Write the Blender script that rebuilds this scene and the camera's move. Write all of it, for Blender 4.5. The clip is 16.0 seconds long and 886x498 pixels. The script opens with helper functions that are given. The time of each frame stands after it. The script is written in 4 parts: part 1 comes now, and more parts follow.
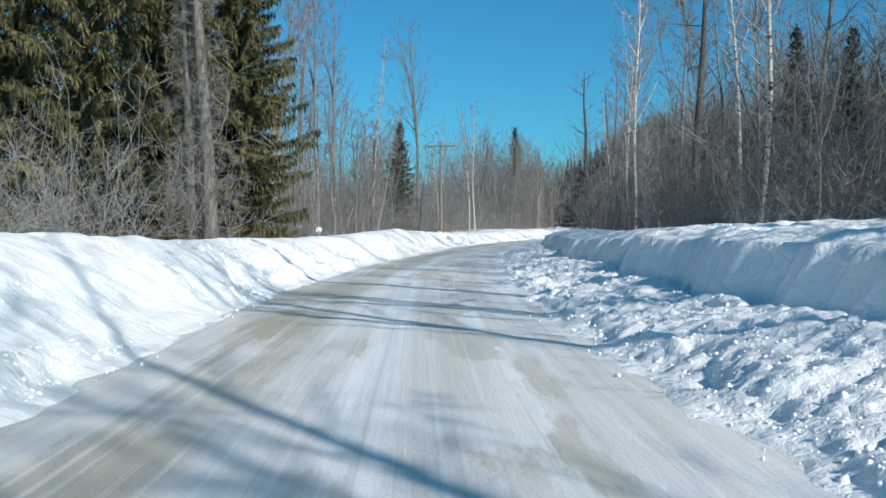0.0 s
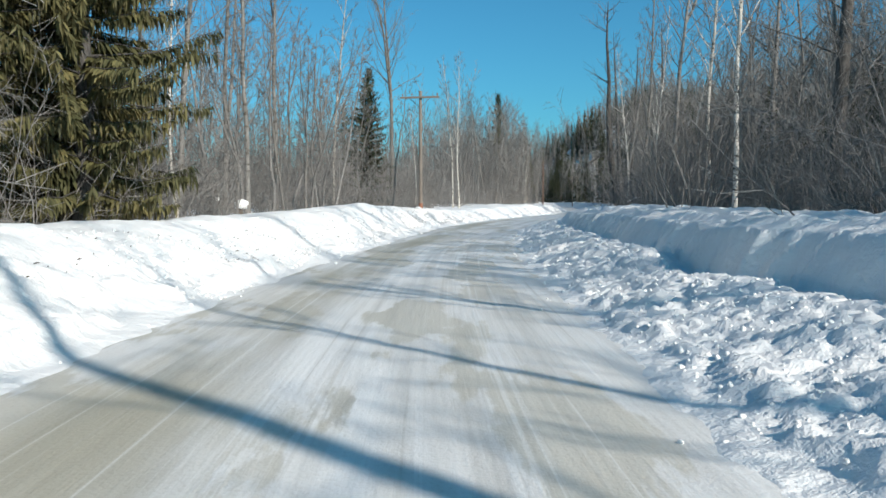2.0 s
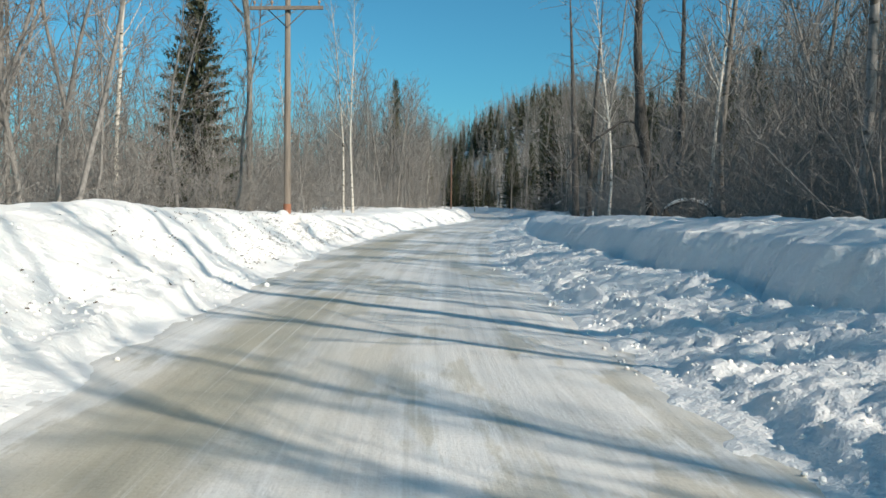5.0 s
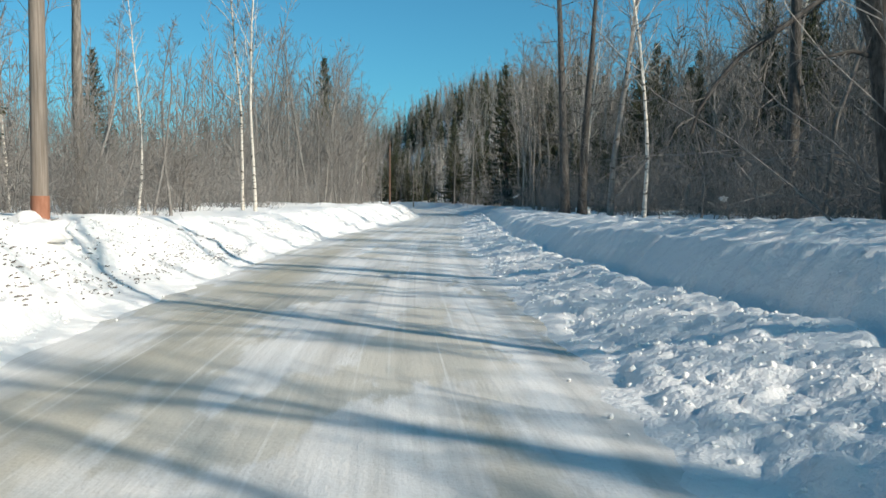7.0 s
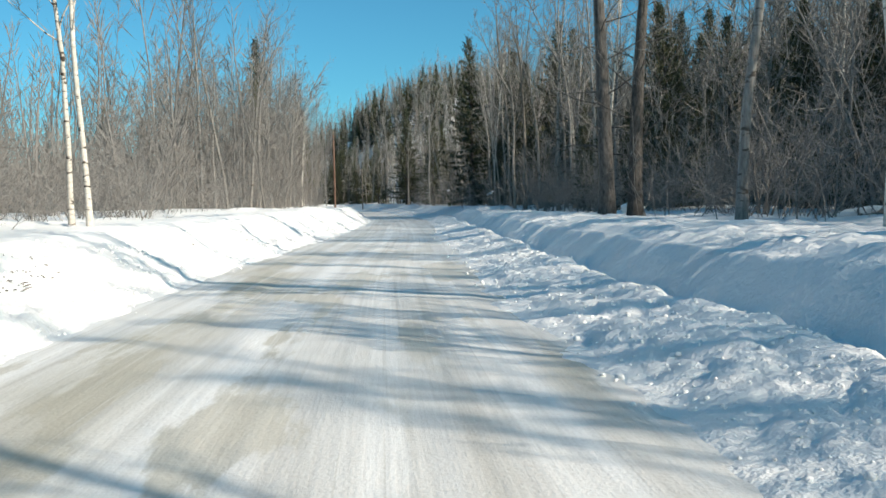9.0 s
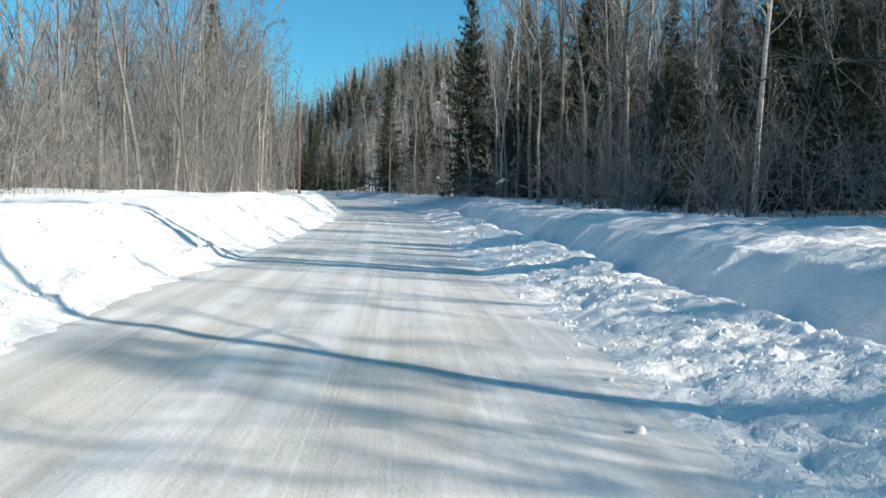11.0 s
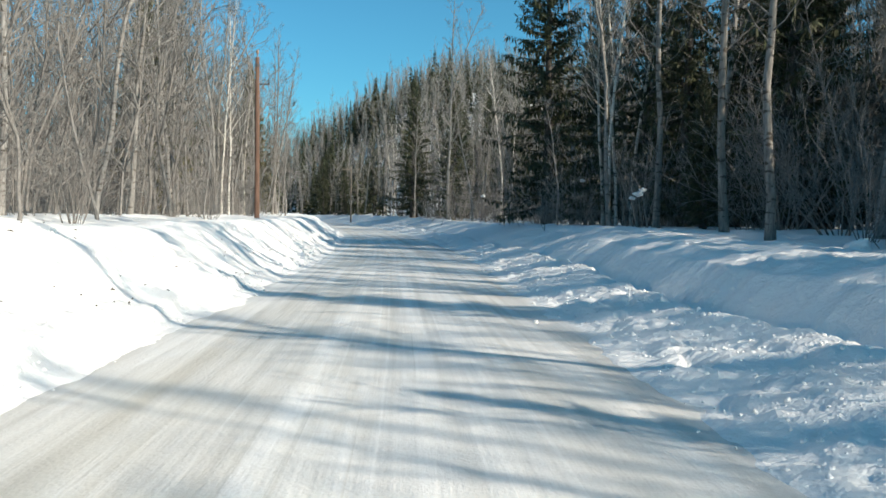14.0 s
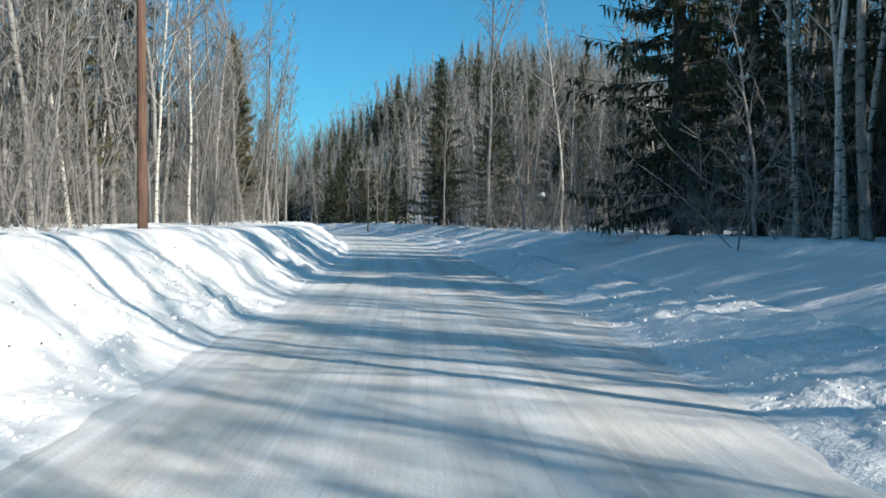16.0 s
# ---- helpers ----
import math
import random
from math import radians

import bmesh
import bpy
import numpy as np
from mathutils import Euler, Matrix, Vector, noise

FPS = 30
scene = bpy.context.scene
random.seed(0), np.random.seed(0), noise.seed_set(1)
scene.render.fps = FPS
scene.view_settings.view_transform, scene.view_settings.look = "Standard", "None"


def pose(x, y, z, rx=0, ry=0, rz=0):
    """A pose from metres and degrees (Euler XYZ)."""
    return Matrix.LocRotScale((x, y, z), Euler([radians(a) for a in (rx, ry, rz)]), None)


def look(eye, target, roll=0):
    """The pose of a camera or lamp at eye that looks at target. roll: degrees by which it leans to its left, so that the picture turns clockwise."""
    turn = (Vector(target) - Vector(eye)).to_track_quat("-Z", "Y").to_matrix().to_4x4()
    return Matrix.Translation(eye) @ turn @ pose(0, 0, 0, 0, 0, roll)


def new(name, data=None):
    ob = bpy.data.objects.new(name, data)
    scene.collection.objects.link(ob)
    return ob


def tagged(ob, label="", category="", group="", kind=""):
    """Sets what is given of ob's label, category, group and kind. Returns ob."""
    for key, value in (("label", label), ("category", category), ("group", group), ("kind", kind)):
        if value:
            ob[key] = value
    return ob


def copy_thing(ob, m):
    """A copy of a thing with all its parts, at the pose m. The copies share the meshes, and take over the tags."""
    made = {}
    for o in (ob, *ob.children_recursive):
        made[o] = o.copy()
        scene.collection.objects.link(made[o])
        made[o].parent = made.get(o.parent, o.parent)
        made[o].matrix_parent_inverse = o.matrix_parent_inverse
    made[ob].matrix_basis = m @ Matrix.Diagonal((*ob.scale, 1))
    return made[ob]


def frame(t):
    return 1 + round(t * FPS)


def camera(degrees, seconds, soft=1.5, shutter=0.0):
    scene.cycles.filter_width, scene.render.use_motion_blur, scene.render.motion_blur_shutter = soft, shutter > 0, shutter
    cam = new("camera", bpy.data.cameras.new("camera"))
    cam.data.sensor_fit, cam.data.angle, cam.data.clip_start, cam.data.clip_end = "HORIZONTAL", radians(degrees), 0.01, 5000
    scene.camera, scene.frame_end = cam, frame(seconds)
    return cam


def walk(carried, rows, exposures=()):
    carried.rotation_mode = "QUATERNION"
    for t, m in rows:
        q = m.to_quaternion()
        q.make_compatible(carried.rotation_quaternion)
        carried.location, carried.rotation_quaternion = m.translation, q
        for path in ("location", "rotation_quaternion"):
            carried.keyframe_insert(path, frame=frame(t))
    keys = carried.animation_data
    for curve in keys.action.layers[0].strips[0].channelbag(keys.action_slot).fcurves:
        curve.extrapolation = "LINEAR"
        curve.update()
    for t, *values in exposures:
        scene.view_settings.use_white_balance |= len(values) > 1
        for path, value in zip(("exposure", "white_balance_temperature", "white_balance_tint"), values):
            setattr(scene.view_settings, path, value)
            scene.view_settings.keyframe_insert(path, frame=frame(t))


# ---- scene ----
cam = camera(54.54, 16.0, soft=1.6)
PATH = [  # seconds, eye, target, roll
    (0.0, (0.000, -0.000, 1.439), (0.118, 9.997, 1.215), -0.41),
    (0.5, (-0.114, 4.059, 1.449), (0.246, 14.050, 1.249), -0.58),
    (1.0, (-0.142, 7.985, 1.472), (0.295, 17.971, 1.188), -0.34),
    (1.5, (-0.197, 12.038, 1.481), (0.196, 22.023, 1.098), -0.36),
    (2.0, (-0.178, 16.222, 1.459), (0.235, 26.200, 0.941), -0.11),
    (2.5, (-0.173, 20.377, 1.439), (0.248, 30.351, 0.857), -0.09),
    (3.0, (-0.094, 24.591, 1.415), (0.869, 34.524, 0.775), 0.05),
    (3.5, (0.047, 29.114, 1.458), (1.133, 39.041, 0.931), 0.57),
    (4.0, (0.280, 33.535, 1.411), (1.629, 43.432, 0.947), 0.56),
    (4.2, (0.379, 35.340, 1.408), (1.830, 45.223, 0.946), 0.96),
    (5.0, (0.976, 42.546, 1.441), (2.690, 52.387, 0.972), 0.68),
    (5.4, (1.385, 46.118, 1.445), (3.325, 55.917, 0.971), 0.45),
    (6.3, (2.540, 54.010, 1.445), (4.795, 63.741, 0.964), 0.11),
    (6.5, (2.836, 55.725, 1.449), (5.156, 65.440, 0.978), 0.31),
    (7.0, (3.617, 60.016, 1.453), (6.072, 69.696, 0.933), 0.33),
    (7.5, (4.429, 64.414, 1.465), (6.979, 74.074, 1.031), -0.20),
    (8.0, (5.240, 68.725, 1.468), (7.949, 78.342, 1.055), -0.61),
    (8.5, (6.149, 73.079, 1.462), (9.056, 82.636, 0.999), -0.92),
    (9.0, (7.161, 77.475, 1.462), (10.178, 86.995, 0.945), -1.22),
    (9.2, (7.591, 79.250, 1.479), (10.635, 88.762, 0.976), -1.38),
    (10.0, (9.283, 86.365, 1.457), (12.413, 95.847, 0.909), -0.68),
    (10.4, (10.155, 89.955, 1.454), (13.360, 99.409, 0.868), -0.07),
    (11.3, (12.324, 98.187, 1.459), (15.634, 107.602, 0.819), 0.78),
    (11.5, (12.868, 100.057, 1.457), (16.218, 109.463, 0.900), 0.74),
    (12.0, (14.226, 104.830, 1.437), (17.612, 114.226, 0.946), 0.78),
    (12.5, (15.591, 109.628, 1.435), (19.143, 118.965, 0.968), 0.50),
    (13.0, (16.968, 114.477, 1.413), (20.530, 123.809, 0.941), 0.74),
    (13.5, (18.338, 119.470, 1.427), (21.494, 128.948, 0.964), 0.33),
    (14.0, (19.576, 124.396, 1.455), (22.588, 133.926, 1.106), 0.66),
    (14.5, (20.887, 129.285, 1.464), (23.873, 138.824, 1.159), 0.19),
    (15.0, (22.145, 134.095, 1.440), (25.165, 143.621, 1.080), -0.21),
    (15.5, (23.358, 138.896, 1.454), (26.299, 148.449, 1.156), -0.02),
    (16.0, (24.540, 143.738, 1.460), (27.269, 153.355, 1.201), 0.15),
]
walk(cam, [(t, look(e, a, r)) for t, e, a, r in PATH],
     [(0.0, 0.0, 6050, 10), (1.2, 0.0, 6100, 10), (2.5, 0.08, 6700, 10), (4.0, 0.1, 6950, 10), (6.5, 0.15, 6900, 10), (9.0, 0.38, 7050, 10),
      (11.5, 0.42, 6650, 10), (12.5, 0.47, 7050, 10), (14.5, 0.45, 6950, 10), (16.0, 0.4, 6500, 10)])

# ---- light ----
SUN_FROM = 140.0  # degrees clockwise from +y
SUN_HEIGHT = 28.5
world = bpy.data.worlds.new("winter_sky")
scene.world = world
world.use_nodes = True
wn = world.node_tree.nodes
sky = wn.new("ShaderNodeTexSky")
sky.sky_type = "NISHITA"
sky.sun_disc = False
sky.sun_elevation, sky.sun_rotation = radians(SUN_HEIGHT), radians(SUN_FROM)
sky.altitude, sky.air_density, sky.dust_density, sky.ozone_density = 900, 1.0, 2.0, 6.0
wn["Background"].inputs[1].default_value = 0.12
tint = wn.new("ShaderNodeMix")  # clear cold air: a deeper, more cyan blue
tint.data_type, tint.blend_type = "RGBA", "MULTIPLY"
tint.inputs[0].default_value = 1.0
tint.inputs[7].default_value = (0.42, 0.99, 0.94, 1)
world.node_tree.links.new(sky.outputs[0], tint.inputs[6])
world.node_tree.links.new(tint.outputs[2], wn["Background"].inputs[0])
sun = new("sun", bpy.data.lights.new("sun", "SUN"))
sun.data.energy, sun.data.angle, sun.data.color = 5.0, radians(0.55), (1.0, 0.94, 0.85)
ca, sa = math.cos(radians(SUN_HEIGHT)), math.sin(radians(SUN_HEIGHT))
sun.matrix_world = look((100 * ca * math.sin(radians(SUN_FROM)), 100 * ca * math.cos(radians(SUN_FROM)), 100 * sa), (0, 0, 0))


# ---- materials ----
def material(name, rough=0.7):
    m = bpy.data.materials.new(name)
    m.use_nodes = True
    b = m.node_tree.nodes["Principled BSDF"]
    b.inputs["Roughness"].default_value = rough
    b.inputs["Specular IOR Level"].default_value = 0.25
    return m, m.node_tree, b


def nd(tree, kind, **values):
    n = tree.nodes.new(kind)
    for key, value in values.items():
        n.inputs[key.replace("_", " ")].default_value = value
    return n


def ramp(tree, source, stops):
    n = tree.nodes.new("ShaderNodeValToRGB")
    while len(n.color_ramp.elements) < len(stops):
        n.color_ramp.elements.new(0.5)
    for e, (p, c) in zip(n.color_ramp.elements, stops):
        e.position, e.color = p, (*c, 1)
    tree.links.new(source, n.inputs[0])
    return n


def mixed(tree, factor, a, b, mode="MIX"):
    n = tree.nodes.new("ShaderNodeMix")
    n.data_type, n.blend_type = "RGBA", mode
    for k, v in ((0, factor), (6, a), (7, b)):
        if isinstance(v, (float, int)):
            n.inputs[k].default_value = v
        elif isinstance(v, tuple):
            n.inputs[k].default_value = (*v, 1)
        else:
            tree.links.new(v, n.inputs[k])
    return n.outputs[2]


def bumped(tree, b, height, distance, strength=1.0):
    n = nd(tree, "ShaderNodeBump", Strength=strength, Distance=distance)
    tree.links.new(height, n.inputs["Height"])
    tree.links.new(n.outputs[0], b.inputs["Normal"])


def added(tree, a, ka, b, kb):
    x, y, z = (tree.nodes.new("ShaderNodeMath") for _ in range(3))
    x.operation = y.operation = "MULTIPLY"
    x.inputs[1].default_value, y.inputs[1].default_value = ka, kb
    tree.links.new(a, x.inputs[0])
    tree.links.new(b, y.inputs[0])
    tree.links.new(x.outputs[0], z.inputs[0])
    tree.links.new(y.outputs[0], z.inputs[1])
    return z.outputs[0]


def snow_material(name, grain, lump):
    m, t, b = material(name, 0.55)
    co = t.nodes.new("ShaderNodeTexCoord").outputs["Object"]
    fine = nd(t, "ShaderNodeTexNoise", Scale=38.0, Detail=3.0, Roughness=0.6)
    mid = nd(t, "ShaderNodeTexNoise", Scale=6.0, Detail=4.0, Roughness=0.6)
    wide = nd(t, "ShaderNodeTexNoise", Scale=0.35, Detail=3.0)
    for n in (fine, mid, wide):
        t.links.new(co, n.inputs["Vector"])
    c = ramp(t, wide.outputs[0], [(0.3, (0.87, 0.855, 0.83)), (0.7, (0.93, 0.915, 0.89))])
    d = ramp(t, mid.outputs[0], [(0.62, (1, 1, 1)), (0.82, (0.88, 0.86, 0.82))])
    t.links.new(mixed(t, 1.0, c.outputs[0], d.outputs[0], "MULTIPLY"), b.inputs["Base Color"])
    bumped(t, b, added(t, fine.outputs[0], grain, mid.outputs[0], lump), 1.0)
    return m


SNOW = snow_material("bank_snow", 0.008, 0.05)
SOFT_SNOW = snow_material("forest_snow", 0.004, 0.03)


def road_material():
    m, t, b = material("packed_snow_road", 0.5)
    main = t.nodes.new("ShaderNodeUVMap")
    main.uv_map = "UVMap"
    uv = main.outputs[0]

    def streak(across, along, detail, where=0.0):
        mp = nd(t, "ShaderNodeMapping", Scale=(across, along, 1.0), Location=(where, where, 0))
        t.links.new(uv, mp.inputs[0])
        n = nd(t, "ShaderNodeTexNoise", Scale=1.0, Detail=detail, Roughness=0.6)
        t.links.new(mp.outputs[0], n.inputs["Vector"])
        return n.outputs[0]

    def band(source, lo, hi, a=0.0, b=1.0):
        n = nd(t, "ShaderNodeMapRange", From_Min=lo, From_Max=hi, To_Min=a, To_Max=b)
        n.interpolation_type = "SMOOTHSTEP"
        t.links.new(source, n.inputs[0])
        return n.outputs[0]

    def times(a, b):
        n = t.nodes.new("ShaderNodeMath")
        n.operation = "MULTIPLY"
        t.links.new(a, n.inputs[0])
        t.links.new(b, n.inputs[1])
        return n.outputs[0]

    ruts, smears, grit = streak(1.9, 0.02, 4), streak(3.2, 0.16, 6, 3.0), streak(30, 24, 3, 5.0)
    run = nd(t, "ShaderNodeSeparateXYZ")
    t.links.new(uv, run.inputs[0])
    soiled = band(run.outputs[1], 112.0, 88.0, 0.25, 1.0)
    patch, reach, scratch, stain = streak(0.8, 0.17, 7, 9.0), streak(0.02, 0.05, 3, 31.0), streak(11.0, 0.06, 4, 17.0), streak(0.35, 0.09, 5, 41.0)
    base = ramp(t, ruts, [(0.30, (0.60, 0.575, 0.53)), (0.46, (0.73, 0.71, 0.675)), (0.60, (0.86, 0.845, 0.815))]).outputs[0]
    base = mixed(t, times(times(band(patch, 0.515, 0.56), band(stain, 0.34, 0.47)), soiled), base, (0.60, 0.565, 0.49))
    base = mixed(t, times(band(stain, 0.50, 0.68, 0.0, 0.55), soiled), base, (0.66, 0.61, 0.53))
    verge = t.nodes.new("ShaderNodeUVMap")
    verge.uv_map = "Verge"
    side = nd(t, "ShaderNodeSeparateXYZ")
    t.links.new(verge.outputs[0], side.inputs[0])
    dirty = times(times(band(side.outputs[0], 0.55, 1.15), band(side.outputs[0], 2.6, 1.5)), band(reach, 0.36, 0.56, 0.3, 0.95))
    base = mixed(t, times(times(dirty, band(patch, 0.34, 0.50)), soiled), base, (0.46, 0.42, 0.325))
    base = mixed(t, band(scratch, 0.56, 0.70, 0.0, 0.4), base, (0.95, 0.94, 0.915))
    base = mixed(t, band(scratch, 0.42, 0.33, 0.0, 0.4), base, (0.52, 0.49, 0.43))
    lines = ramp(t, smears, [(0.36, (0.84, 0.83, 0.81)), (0.52, (1, 1, 1))]).outputs[0]
    base = mixed(t, 0.7, base, lines, "MULTIPLY")
    spots = ramp(t, grit, [(0.30, (0.82, 0.80, 0.77)), (0.48, (1, 1, 1))]).outputs[0]
    t.links.new(mixed(t, 0.5, base, spots, "MULTIPLY"), b.inputs["Base Color"])
    bumped(t, b, added(t, smears, 0.02, grit, 0.006), 1.0)
    return m


ROAD = road_material()


def bark(name, low, high, scale=(14, 14, 3), depth=0.01, marks=None):
    m, t, b = material(name, 0.85)
    co = t.nodes.new("ShaderNodeTexCoord").outputs["Object"]
    mp = nd(t, "ShaderNodeMapping", Scale=scale)
    t.links.new(co, mp.inputs[0])
    n = nd(t, "ShaderNodeTexNoise", Scale=1.0, Detail=5.0, Roughness=0.65)
    t.links.new(mp.outputs[0], n.inputs["Vector"])
    c = ramp(t, n.outputs[0], [(0.32, low), (0.66, high)]).outputs[0]
    if marks:
        mq = nd(t, "ShaderNodeMapping", Scale=(3.5, 3.5, 9.0))
        t.links.new(co, mq.inputs[0])
        k = nd(t, "ShaderNodeTexNoise", Scale=1.0, Detail=3.0)
        t.links.new(mq.outputs[0], k.inputs["Vector"])
        c = mixed(t, ramp(t, k.outputs[0], [(0.56, (0, 0, 0)), (0.64, (1, 1, 1))]).outputs[0], c, marks)
    info = t.nodes.new("ShaderNodeObjectInfo")
    tone = ramp(t, info.outputs["Random"], [(0.0, (0.75, 0.73, 0.70)), (1.0, (1.0, 1.0, 1.0))]).outputs[0]
    t.links.new(mixed(t, 1.0, c, tone, "MULTIPLY"), b.inputs["Base Color"])
    bumped(t, b, n.outputs[0], depth)
    return m


BIRCH_BARK = bark("birch_bark", (0.50, 0.46, 0.40), (0.78, 0.74, 0.68), (5, 5, 12), 0.004, (0.07, 0.055, 0.045))
GREY_BARK = bark("grey_bark", (0.15, 0.142, 0.132), (0.36, 0.343, 0.32), marks=(0.10, 0.085, 0.07))
DARK_BARK = bark("dark_bark", (0.04, 0.037, 0.035), (0.15, 0.14, 0.13), (16, 16, 5), 0.03)
ALDER_BARK = bark("alder_bark", (0.14, 0.132, 0.124), (0.32, 0.304, 0.286), (20, 20, 8), 0.004)
TWIG = bark("twig_bark", (0.13, 0.122, 0.114), (0.30, 0.284, 0.266), (3, 3, 3), 0.002)
COTTON_BARK = bark("cottonwood_bark", (0.085, 0.077, 0.068), (0.30, 0.275, 0.248), (13, 13, 3), 0.035)
POLE_WOOD = bark("pole_wood", (0.14, 0.115, 0.093), (0.28, 0.237, 0.20), (40, 40, 1.2), 0.004)
POLE_BROWN = bark("treated_pole_wood", (0.10, 0.058, 0.042), (0.23, 0.14, 0.105), (40, 40, 1.2), 0.004)
ORANGE_BAND = bark("orange_band", (0.27, 0.115, 0.07), (0.37, 0.18, 0.12), (12, 12, 4), 0.002)
SNAG_WOOD = bark("snag_wood", (0.06, 0.05, 0.04), (0.2, 0.165, 0.135), (12, 12, 2), 0.02)


def needle_material(name, dark, mid, light):
    m, t, b = material(name, 0.65)
    geo = t.nodes.new("ShaderNodeNewGeometry")
    co = t.nodes.new("ShaderNodeTexCoord").outputs["Object"]
    n = nd(t, "ShaderNodeTexNoise", Scale=0.9, Detail=3.0)
    t.links.new(co, n.inputs["Vector"])
    a = ramp(t, n.outputs[0], [(0.3, dark), (0.5, mid), (0.72, light)]).outputs[0]
    s = ramp(t, geo.outputs["Random Per Island"], [(0.0, (0.6, 0.6, 0.6)), (1.0, (1.25, 1.2, 1.1))]).outputs[0]
    t.links.new(mixed(t, 1.0, a, s, "MULTIPLY"), b.inputs["Base Color"])
    return m


NEEDLES = needle_material("spruce_needles", (0.031, 0.038, 0.022), (0.056, 0.066, 0.036), (0.098, 0.102, 0.056))
OLD_NEEDLES = needle_material("olive_spruce_needles", (0.045, 0.05, 0.024), (0.10, 0.096, 0.042), (0.19, 0.165, 0.075))


def plain(name, colour, rough, metal=0.0):
    m, t, b = material(name, rough)
    n = nd(t, "ShaderNodeTexNoise", Scale=9.0, Detail=3.0)
    lo = tuple(0.8 * c for c in colour)
    t.links.new(ramp(t, n.outputs[0], [(0.35, lo), (0.65, colour)]).outputs[0], b.inputs["Base Color"])
    b.inputs["Metallic"].default_value = metal
    return m


WIRE = plain("weathered_wire", (0.12, 0.12, 0.12), 0.5, 0.6)
PORCELAIN = plain("porcelain", (0.30, 0.22, 0.17), 0.25)
FLECK = plain("dark_flecks", (0.17, 0.145, 0.12), 0.9)


# ---- numeric helpers ----
def lattice(ix, iy, seed):
    h = (ix.astype(np.int64) * 374761393 + iy.astype(np.int64) * 668265263 + seed * 2147483) & 0x7FFFFFFF
    h = ((h ^ (h >> 13)) * 1274126177) & 0x7FFFFFFF
    return ((h ^ (h >> 16)) & 0xFFFF) / 65535.0


def value_noise(x, y, seed=0):
    ix, iy = np.floor(x), np.floor(y)
    u, v = x - ix, y - iy
    u, v = u * u * (3 - 2 * u), v * v * (3 - 2 * v)
    a, b = lattice(ix, iy, seed), lattice(ix + 1, iy, seed)
    c, d = lattice(ix, iy + 1, seed), lattice(ix + 1, iy + 1, seed)
    return (a * (1 - u) + b * u) * (1 - v) + (c * (1 - u) + d * u) * v


def fbm(x, y, octaves, seed=0):
    total, amp = 0.0, 0.5
    for k in range(octaves):
        total = total + amp * (value_noise(x * 2**k + 13.7 * k, y * 2**k + 5.1 * k, seed + k) - 0.5)
        amp *= 0.5
    return total


def puffy(x, y, octaves, seed=0):
    """Rounded lumps with creases between them, about 0 to 1."""
    total, amp = 0.0, 0.55
    for k in range(octaves):
        total = total + amp * np.sqrt(np.abs(2 * value_noise(x * 1.9**k + 3.3 * k, y * 1.9**k + 7.7 * k, seed + k) - 1) + 0.002)
        amp *= 0.55
    return total


def step(a, b, x):
    u = np.clip((x - a) / (b - a), 0, 1)
    return u * u * (3 - 2 * u)


# ---- the road's line ----
AXIS = ((0, -120), (0.3, -60), (0.1, -20), (0, 0), (-0.2, 14), (-0.1, 24), (0.35, 34), (0.98, 42.5), (2.0, 50.5), (3.62, 60), (5.24, 68.7),
        (7.16, 77.5), (9.28, 86.4), (11.5, 95.2), (14.23, 104.8), (16.97, 114.5), (19.58, 124.4), (22.14, 134.1), (24.54, 143.7), (27.6, 156),
        (31.2, 172), (34.9, 190), (38.3, 210), (40.6, 230), (41.8, 250), (41.5, 275), (38, 305), (31, 335), (20, 365), (0, 400))


def axis_line():
    p = np.array(AXIS, float)
    k = np.r_[0, np.cumsum(np.linalg.norm(np.diff(p, axis=0), axis=1))]
    tan = np.gradient(p, k, axis=0)
    s = np.arange(0, k[-1], 0.25)
    i = np.clip(np.searchsorted(k, s, side="right") - 1, 0, len(p) - 2)
    h = (k[i + 1] - k[i])[:, None]
    u = ((s - k[i]) / h[:, 0])[:, None]
    q = (2 * u**3 - 3 * u**2 + 1) * p[i] + (u**3 - 2 * u**2 + u) * h * tan[i] + (3 * u**2 - 2 * u**3) * p[i + 1] + (u**3 - u**2) * h * tan[i + 1]
    s0 = s[np.argmin(np.abs(q[:, 1]))]
    d = np.gradient(q, 0.25, axis=0)
    return s - s0, q, d / np.linalg.norm(d, axis=1)[:, None]


AX_S, AX_P, AX_D = axis_line()


def place(s, off):
    """World x, y of a spot s metres along the road and off metres to the right of its line."""
    s, off = np.asarray(s, float), np.asarray(off, float)
    x, y = np.interp(s, AX_S, AX_P[:, 0]), np.interp(s, AX_S, AX_P[:, 1])
    dx, dy = np.interp(s, AX_S, AX_D[:, 0]), np.interp(s, AX_S, AX_D[:, 1])
    return x + dy * off, y - dx * off


def along(x, y):
    """The opposite of place()."""
    x, y = np.atleast_1d(np.asarray(x, float)), np.atleast_1d(np.asarray(y, float))
    s, off = np.zeros(len(x)), np.zeros(len(x))
    for a in range(0, len(x), 4000):
        d = (x[a:a + 4000, None] - AX_P[None, ::8, 0]) ** 2 + (y[a:a + 4000, None] - AX_P[None, ::8, 1]) ** 2
        i = d.argmin(1) * 8
        ox, oy = x[a:a + 4000] - AX_P[i, 0], y[a:a + 4000] - AX_P[i, 1]
        s[a:a + 4000] = AX_S[i] + ox * AX_D[i, 0] + oy * AX_D[i, 1]
        off[a:a + 4000] = ox * AX_D[i, 1] - oy * AX_D[i, 0]
    return s, off


